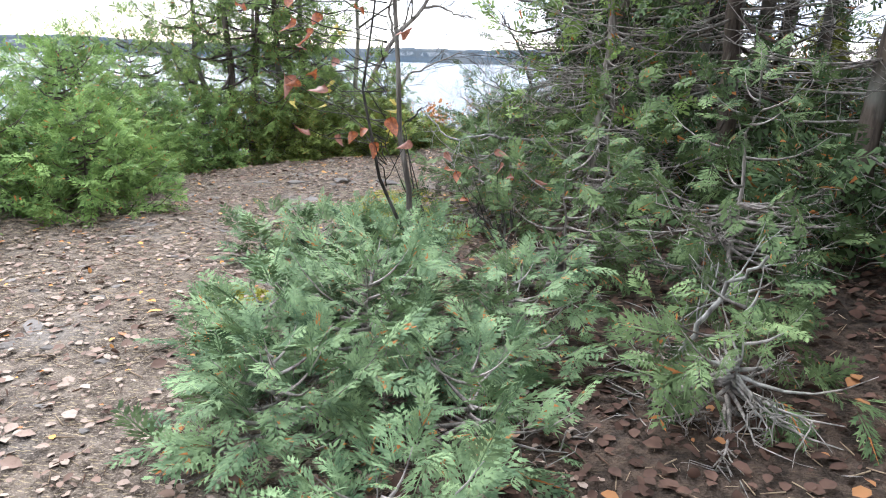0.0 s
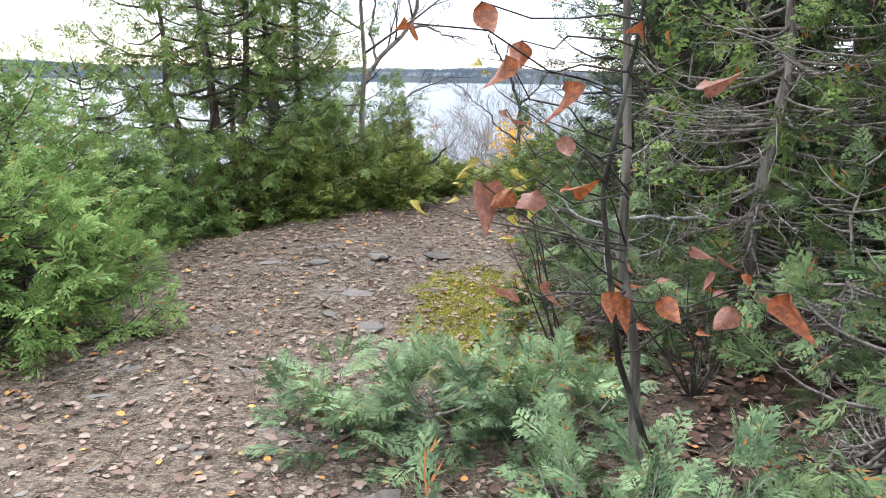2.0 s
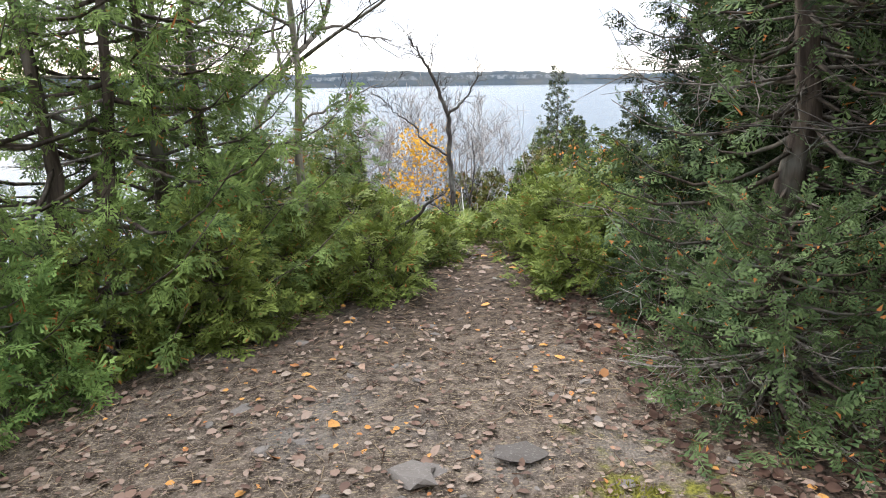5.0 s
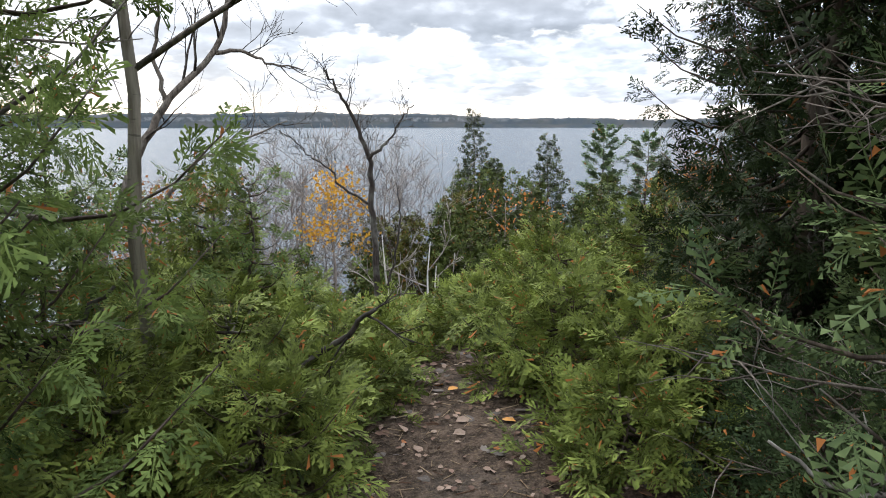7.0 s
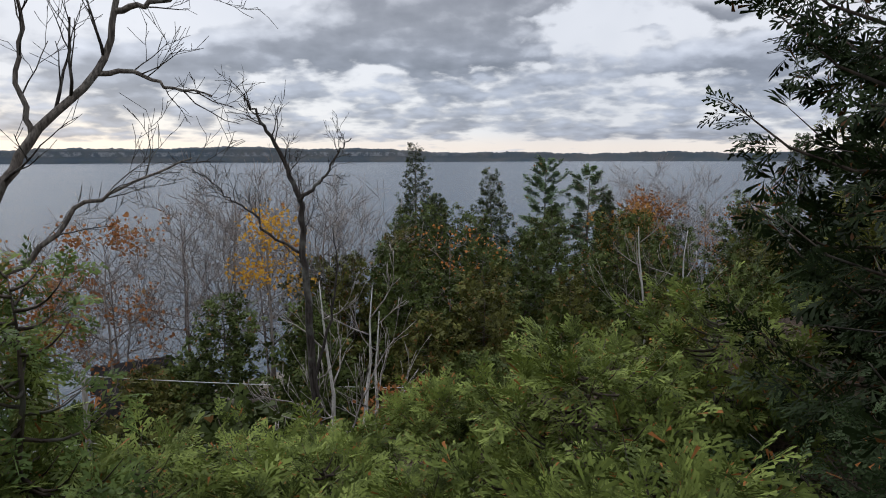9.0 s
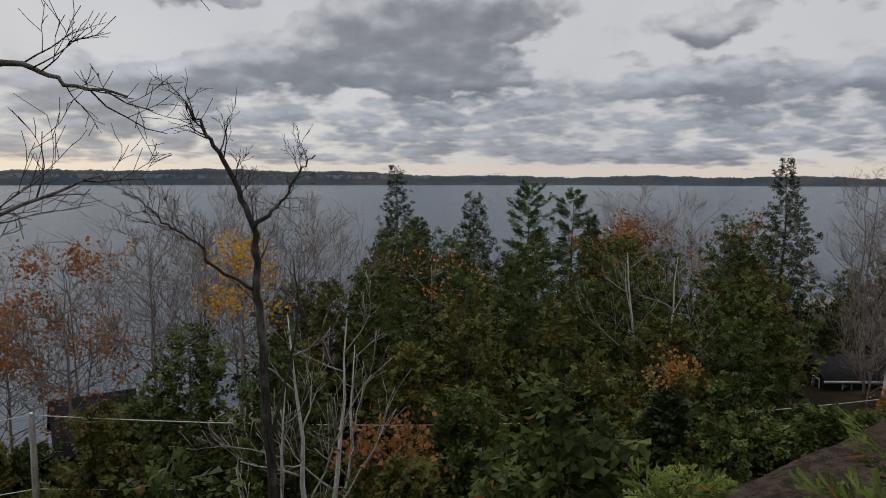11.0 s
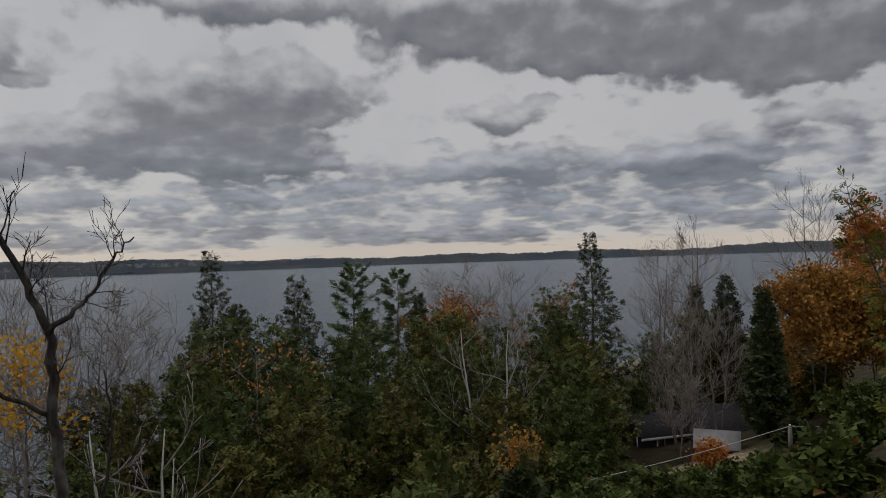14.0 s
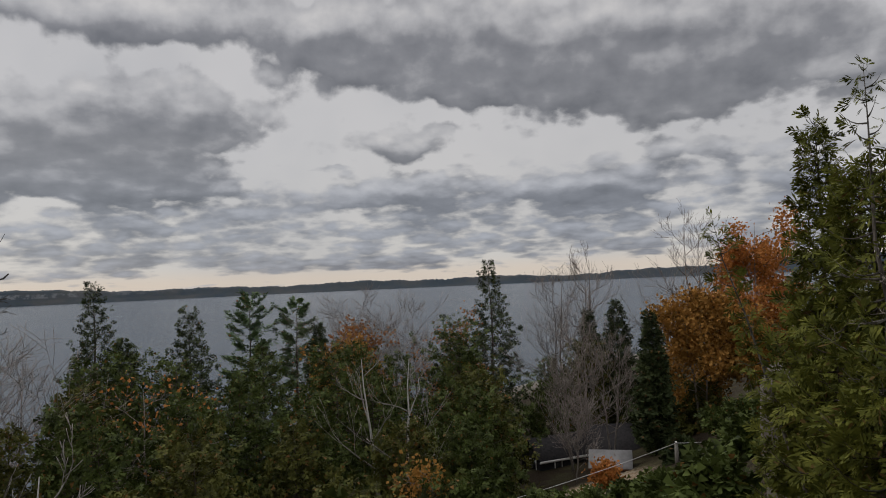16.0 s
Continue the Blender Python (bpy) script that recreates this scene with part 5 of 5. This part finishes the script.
# ---- houses, poles and wires below the cliff ----
def house(name, label, x, y, z, turn, w, d, h, roof_h, wall_mat, roof_mat, windows=(), over=0.35, trim=None):
    """A gabled house: walls, two roof planes, fascia boards, framed windows on the front (-y) and the left gable (-x)."""
    top = tagged(new(name), label, "house")
    top.matrix_world = pose(x, y, z, 0, 0, turn)
    bag = Bag()
    v = [(-w / 2, -d / 2, -1.5), (w / 2, -d / 2, -1.5), (w / 2, d / 2, -1.5), (-w / 2, d / 2, -1.5), (-w / 2, -d / 2, h), (w / 2, -d / 2, h), (w / 2, d / 2, h), (-w / 2, d / 2, h), (-w / 2, 0, h + roof_h), (w / 2, 0, h + roof_h)]
    bag.add(v, [(0, 1, 5, 4), (2, 3, 7, 6)], [(0, 4, 8, 7, 3), (1, 2, 6, 9, 5)])
    part("wall", bag, wall_mat, top)
    for s in (-1, 1):
        bag = Bag()
        e, slope = d / 2 + over, roof_h / (d / 2)
        q = [(a * (w / 2 + over), s * yy, h + roof_h - abs(yy) * slope + dz) for dz in (0.03, 0.15) for a, yy in ((-1, 0), (1, 0), (1, e), (-1, e))]
        bag.add(q, [(0, 1, 2, 3), (7, 6, 5, 4), (0, 4, 5, 1), (1, 5, 6, 2), (2, 6, 7, 3), (3, 7, 4, 0)])
        part("roof", bag, roof_mat, top)
        bag = Bag()
        box(bag, -w / 2 - over, w / 2 + over, s * e - 0.03, s * e + 0.03, h - over * slope - 0.12, h - over * slope + 0.1)
        part("fascia", bag, trim or M_WHITE, top)
    for face, a, b, ww, wh in windows:
        win = new("window")
        win.parent = top
        win.matrix_basis = pose(a, -d / 2, b) if face == "front" else pose(-w / 2, a, b, 0, 0, -90)
        for x0, x1, z0, z1 in ((-ww / 2, ww / 2, wh / 2 - 0.1, wh / 2), (-ww / 2, ww / 2, -wh / 2, -wh / 2 + 0.1), (-ww / 2, -ww / 2 + 0.1, -wh / 2 + 0.1, wh / 2 - 0.1), (ww / 2 - 0.1, ww / 2, -wh / 2 + 0.1, wh / 2 - 0.1)):
            bag = Bag()
            box(bag, x0, x1, -0.06, 0.02, z0, z1)
            part("frame", bag, M_WHITE, win)
        bag = Bag()
        box(bag, -ww / 2 + 0.1, ww / 2 - 0.1, -0.03, 0.01, -wh / 2 + 0.1, wh / 2 - 0.1)
        part("pane", bag, M_PANE, win)
    return top


house("house", "dark grey cottage with white trim and shingle roof", 57.63, 54.86, -18.31, -22, 6.0, 4.0, 2.2, 1.5, M_SIDING, M_ROOF, (("front", -1.1, 1.2, 0.9, 1.5), ("side", -0.4, 1.2, 1.3, 1.3)))
house("house", "larger house with dark shingle roof behind the trees", 63.63, 50.84, -18.52, -50, 7, 6, 2.2, 2.2, M_SIDING, M_ROOF, trim=M_ROOF)
house("shed", "small brown shed with pale metal roof", 50.26, 43.94, -15.44, -60, 2.9, 2.5, 1.4, 0.9, M_BROWNWALL, M_PALEROOF, over=0.3, trim=M_BROWNWALL)
house("boathouse", "dark boathouse near the shore", -4.8, 57.5, -19.0, 12, 4.2, 5, 4.8, 2.2, M_SIDING, M_ROOF, trim=M_ROOF)


def pole(x, y, top_z):
    z = valley_z(x, y)
    top = thing("utility_pole", x, y, "weathered wooden utility pole carrying two wires", "utility pole", "utility poles", z - 0.3)
    h = top_z - z + 0.3
    bag = Bag()
    tube(bag, [(0, 0, 0), (0, 0, h * 0.5), (0, 0, h)], [0.17, 0.15, 0.12], 9)
    part("post", bag, M_POLE, top, smooth=True)
    for dz in (0.0, 3.2):
        bag = Bag()
        tube(bag, [(0, 0, h - dz), (0, 0, h - dz + 0.12), (0, 0, h - dz + 0.13), (0, 0, h - dz + 0.22)], [0.05, 0.05, 0.08, 0.06], 8)
        part("insulator", bag, M_WHITE, top, "white porcelain insulator")


POLES = [(-5.7, 43.9, -8.7), (46.2, 36.0, -10.7), (70, 28.0, -9.0), (-40, 50, -8.5)]
for q in POLES[:3]:
    pole(*q)
for a, b in ((POLES[3], POLES[0]), (POLES[0], POLES[1]), (POLES[1], POLES[2])):
    for dz, sag in ((0.1, 1.3), (-3.2, 1.0)):
        bag = Bag()
        u = np.linspace(0, 1, 24)
        p = np.array(a) * (1 - u)[:, None] + np.array(b) * u[:, None] + (dz - sag * 4 * u * (1 - u))[:, None] * UP
        tube(bag, p, 0.022, 5)
        tagged(part("power_line", bag, M_WIRE), "thin grey overhead wire between poles", "wire", "overhead wires")

# ---- stones, rock, fallen leaves, moss ----


def rock_mesh(seed, sx, sy, sz):
    bm = bmesh.new()
    bmesh.ops.create_icosphere(bm, subdivisions=2, radius=1)
    r = random.Random(seed)
    off = Vector((r.uniform(0, 50), r.uniform(0, 50), r.uniform(0, 50)))
    for v in bm.verts:
        c = v.co.copy()
        c *= 1 + 0.55 * noise.noise(c * 1.2 + off) + 0.3 * noise.noise(c * 2.6 + off)
        c.z = max(-0.6, min(0.62 + 0.15 * noise.noise(c * 2 + off), c.z))
        v.co = Vector((c.x * sx, c.y * sy, c.z * sz))
    me = bpy.data.meshes.new("stone")
    bm.to_mesh(me)
    bm.free()
    me.materials.append(M_STONE)
    return me


ROCKS = [rock_mesh(i, 1, 0.55 + 0.09 * (i % 4), 0.20 + 0.06 * (i % 3)) for i in range(8)]


def stone(x, y, size, k, turn, sink=0.3, label="flat grey limestone piece lying on the path"):
    ob = new("stone", ROCKS[k % 8])
    ob.matrix_world = pose(x, y, float(ground_z(x, y)) + size * (0.12 - 0.26 * sink), 14 * math.sin(3 * k), 12 * math.cos(5 * k), turn) @ Matrix.Scale(size, 4)
    tagged(ob, label, "stone", "stones on the path")


stone(-0.4, 7.2, 0.13, 0, 10, 0.0, "dark flat stone lying loose on the path")
stone(-1.33, 6.93, 0.10, 1, 25, 0.0, "pale wedge-shaped stone on the path")
stone(-0.88, 7.1, 0.12, 2, -70, 0.2)
stone(-0.78, 5.66, 0.09, 3, 0, 0.2)
rng = np.random.default_rng(21)
for k in range(230):
    y = rng.uniform(1.5, 12.2)
    mid = np.interp(y, (1, 3, 5, 7, 9, 11, 12.5), (-1.9, -1.75, -1.3, -0.9, -0.35, 0.2, 0.4))
    x = mid + rng.normal(0, np.interp(y, (1, 8, 10, 12), (0.75, 0.7, 0.35, 0.25)))
    big = rng.random() < 0.09 and y < 8.5
    stone(x, y, rng.uniform(0.07, 0.16) if big else rng.uniform(0.012, 0.045), k, rng.uniform(0, 360), 0.95 if big else 0.4)

bm = bmesh.new()
bmesh.ops.create_icosphere(bm, subdivisions=4, radius=1)
for v in bm.verts:
    c = v.co.copy()
    c *= 1 + 0.3 * noise.noise(c * 1.3) + 0.12 * noise.noise(c * 4) + 0.05 * noise.noise(c * 11)
    v.co = Vector((c.x * 0.8, c.y * 0.7, c.z * (1.0 if c.z > 0 else 4.0)))
me = bpy.data.meshes.new("rock_outcrop")
bm.to_mesh(me)
bm.free()
me.materials.append(M_STONE)
ob = new("rock_outcrop", me)
ob.matrix_world = pose(9.2, 15.45, 0.0, 4, 0, 30) @ Matrix.Scale(0.46, 4)
tagged(ob, "grey limestone outcrop below the cedars", "rock")

rng = np.random.default_rng(31)


def on_ground(count, x0, x1, y0, y1, keep=None):
    x, y = rng.uniform(x0, x1, count), rng.uniform(y0, y1, count)
    if keep is not None:
        sel = keep(x, y)
        x, y = x[sel], y[sel]
    return np.stack((x, y, ground_z(x, y)), 1)


bag = Bag()
for p, lo, hi in ((on_ground(14000, -3.4, 1.2, 1.0, 12.6, lambda x, y: rng.random(len(x)) > np.interp(y, (7.8, 9.2), (0, 0.6))), 0.010, 0.042), (on_ground(1500, -3.2, 1.2, 1.0, 8.6), 0.035, 0.06), (on_ground(500, -3.2, 1.2, 1.0, 12.4), 0.05, 0.08), (on_ground(420, -2.6, 0.6, 8.5, 12.0), 0.025, 0.05)):
    n = len(p)
    d = rng.normal(0, 1, (n, 3)) * (1, 1, 0.18)
    scatter(bag, LEAF[0], p + UP * rng.uniform(0.004, 0.02, (n, 1)), d, UP + rng.normal(0, 0.25, (n, 3)), rng.uniform(lo, hi, n))
# leaves right of the trail, darkened in colour as if in shade
shadowed = Bag()
p = on_ground(11000, 0.2, 4.6, 0.6, 9.5)
n = len(p)
scatter(shadowed, LEAF[0], p + UP * rng.uniform(0.004, 0.03, (n, 1)), rng.normal(0, 1, (n, 3)) * (1, 1, 0.25), UP + rng.normal(0, 0.3, (n, 3)), rng.uniform(0.02, 0.075, n))
tagged(part("leaf_litter", shadowed, M_SHADOWLEAF), "brown fallen leaves with shade in their colour, under the dark cedars", "fallen leaves", kind="stuff")
tagged(part("leaf_litter", bag, M_LITTER), "fallen dry leaves scattered over the path and forest floor", "fallen leaves", kind="stuff")
bag = Bag()
p = on_ground(10000, -3.4, 4.5, 1.0, 12.6)
n = len(p)
twig = (np.array([(-0.03, 0, 0), (0.03, 0, 0), (0, 0, 0.05), (-0.02, 1, 0.03), (0.02, 1, 0.03), (0, 1, 0.07)], float), [np.array([(0, 1, 4, 3), (1, 2, 5, 4), (2, 0, 3, 5)])])
scatter(bag, twig, p + UP * 0.004, rng.normal(0, 1, (n, 3)) * (1, 1, 0.08), UP + rng.normal(0, 0.1, (n, 3)), rng.uniform(0.02, 0.10, n))
tagged(part("twig_litter", bag, M_STRAW), "dry needles, stems and twigs lying on the ground", "twigs", kind="stuff")


def mossy(x, y):
    d = np.minimum((x / 0.52) ** 2 + ((y - 6.0) / 1.05) ** 2, ((x - 0.1) / 0.5) ** 2 + ((y - 5.2) / 0.6) ** 2)
    d = np.minimum(d, ((x + 0.6) / 0.2) ** 2 + ((y - 3.5) / 0.2) ** 2)
    lumps = np.sin(9 * x + 3 * np.sin(4 * y)) * np.sin(8 * y + 2 * np.sin(5 * x))
    return d + 0.5 * lumps < 0.7


bag = Bag()
p = on_ground(42000, -1.0, 1.0, 3.2, 7.4, mossy)
n = len(p)
tuft = (np.array([(-0.18, 0, 0), (0.18, 0, 0), (0, 1, 0.1)], float), [np.array([(0, 1, 2)])])
scatter(bag, tuft, p, UP + rng.normal(0, 0.6, (n, 3)), rng.normal(0, 1, (n, 3)), rng.uniform(0.012, 0.035, n))
tagged(part("moss", bag, M_MOSS), "yellow-green moss cushion beside the path", "moss", kind="stuff")
bag = Bag()
p = on_ground(1500, -2.8, 0.6, 4.0, 9.0, lambda x, y: np.sin(2.3 * x + 1) * np.sin(1.9 * y) > 0.3)
n = len(p)
blade = (np.array([(-0.02, 0, 0), (0.02, 0, 0), (0.06, 1, 0.25)], float), [np.array([(0, 1, 2)])])
scatter(bag, blade, p, UP * 0.6 + rng.normal(0, 0.6, (n, 3)), rng.normal(0, 1, (n, 3)), rng.uniform(0.04, 0.11, n))
tagged(part("grass", bag, M_STRAW), "thin dry grass blades along the path", "grass", kind="stuff")
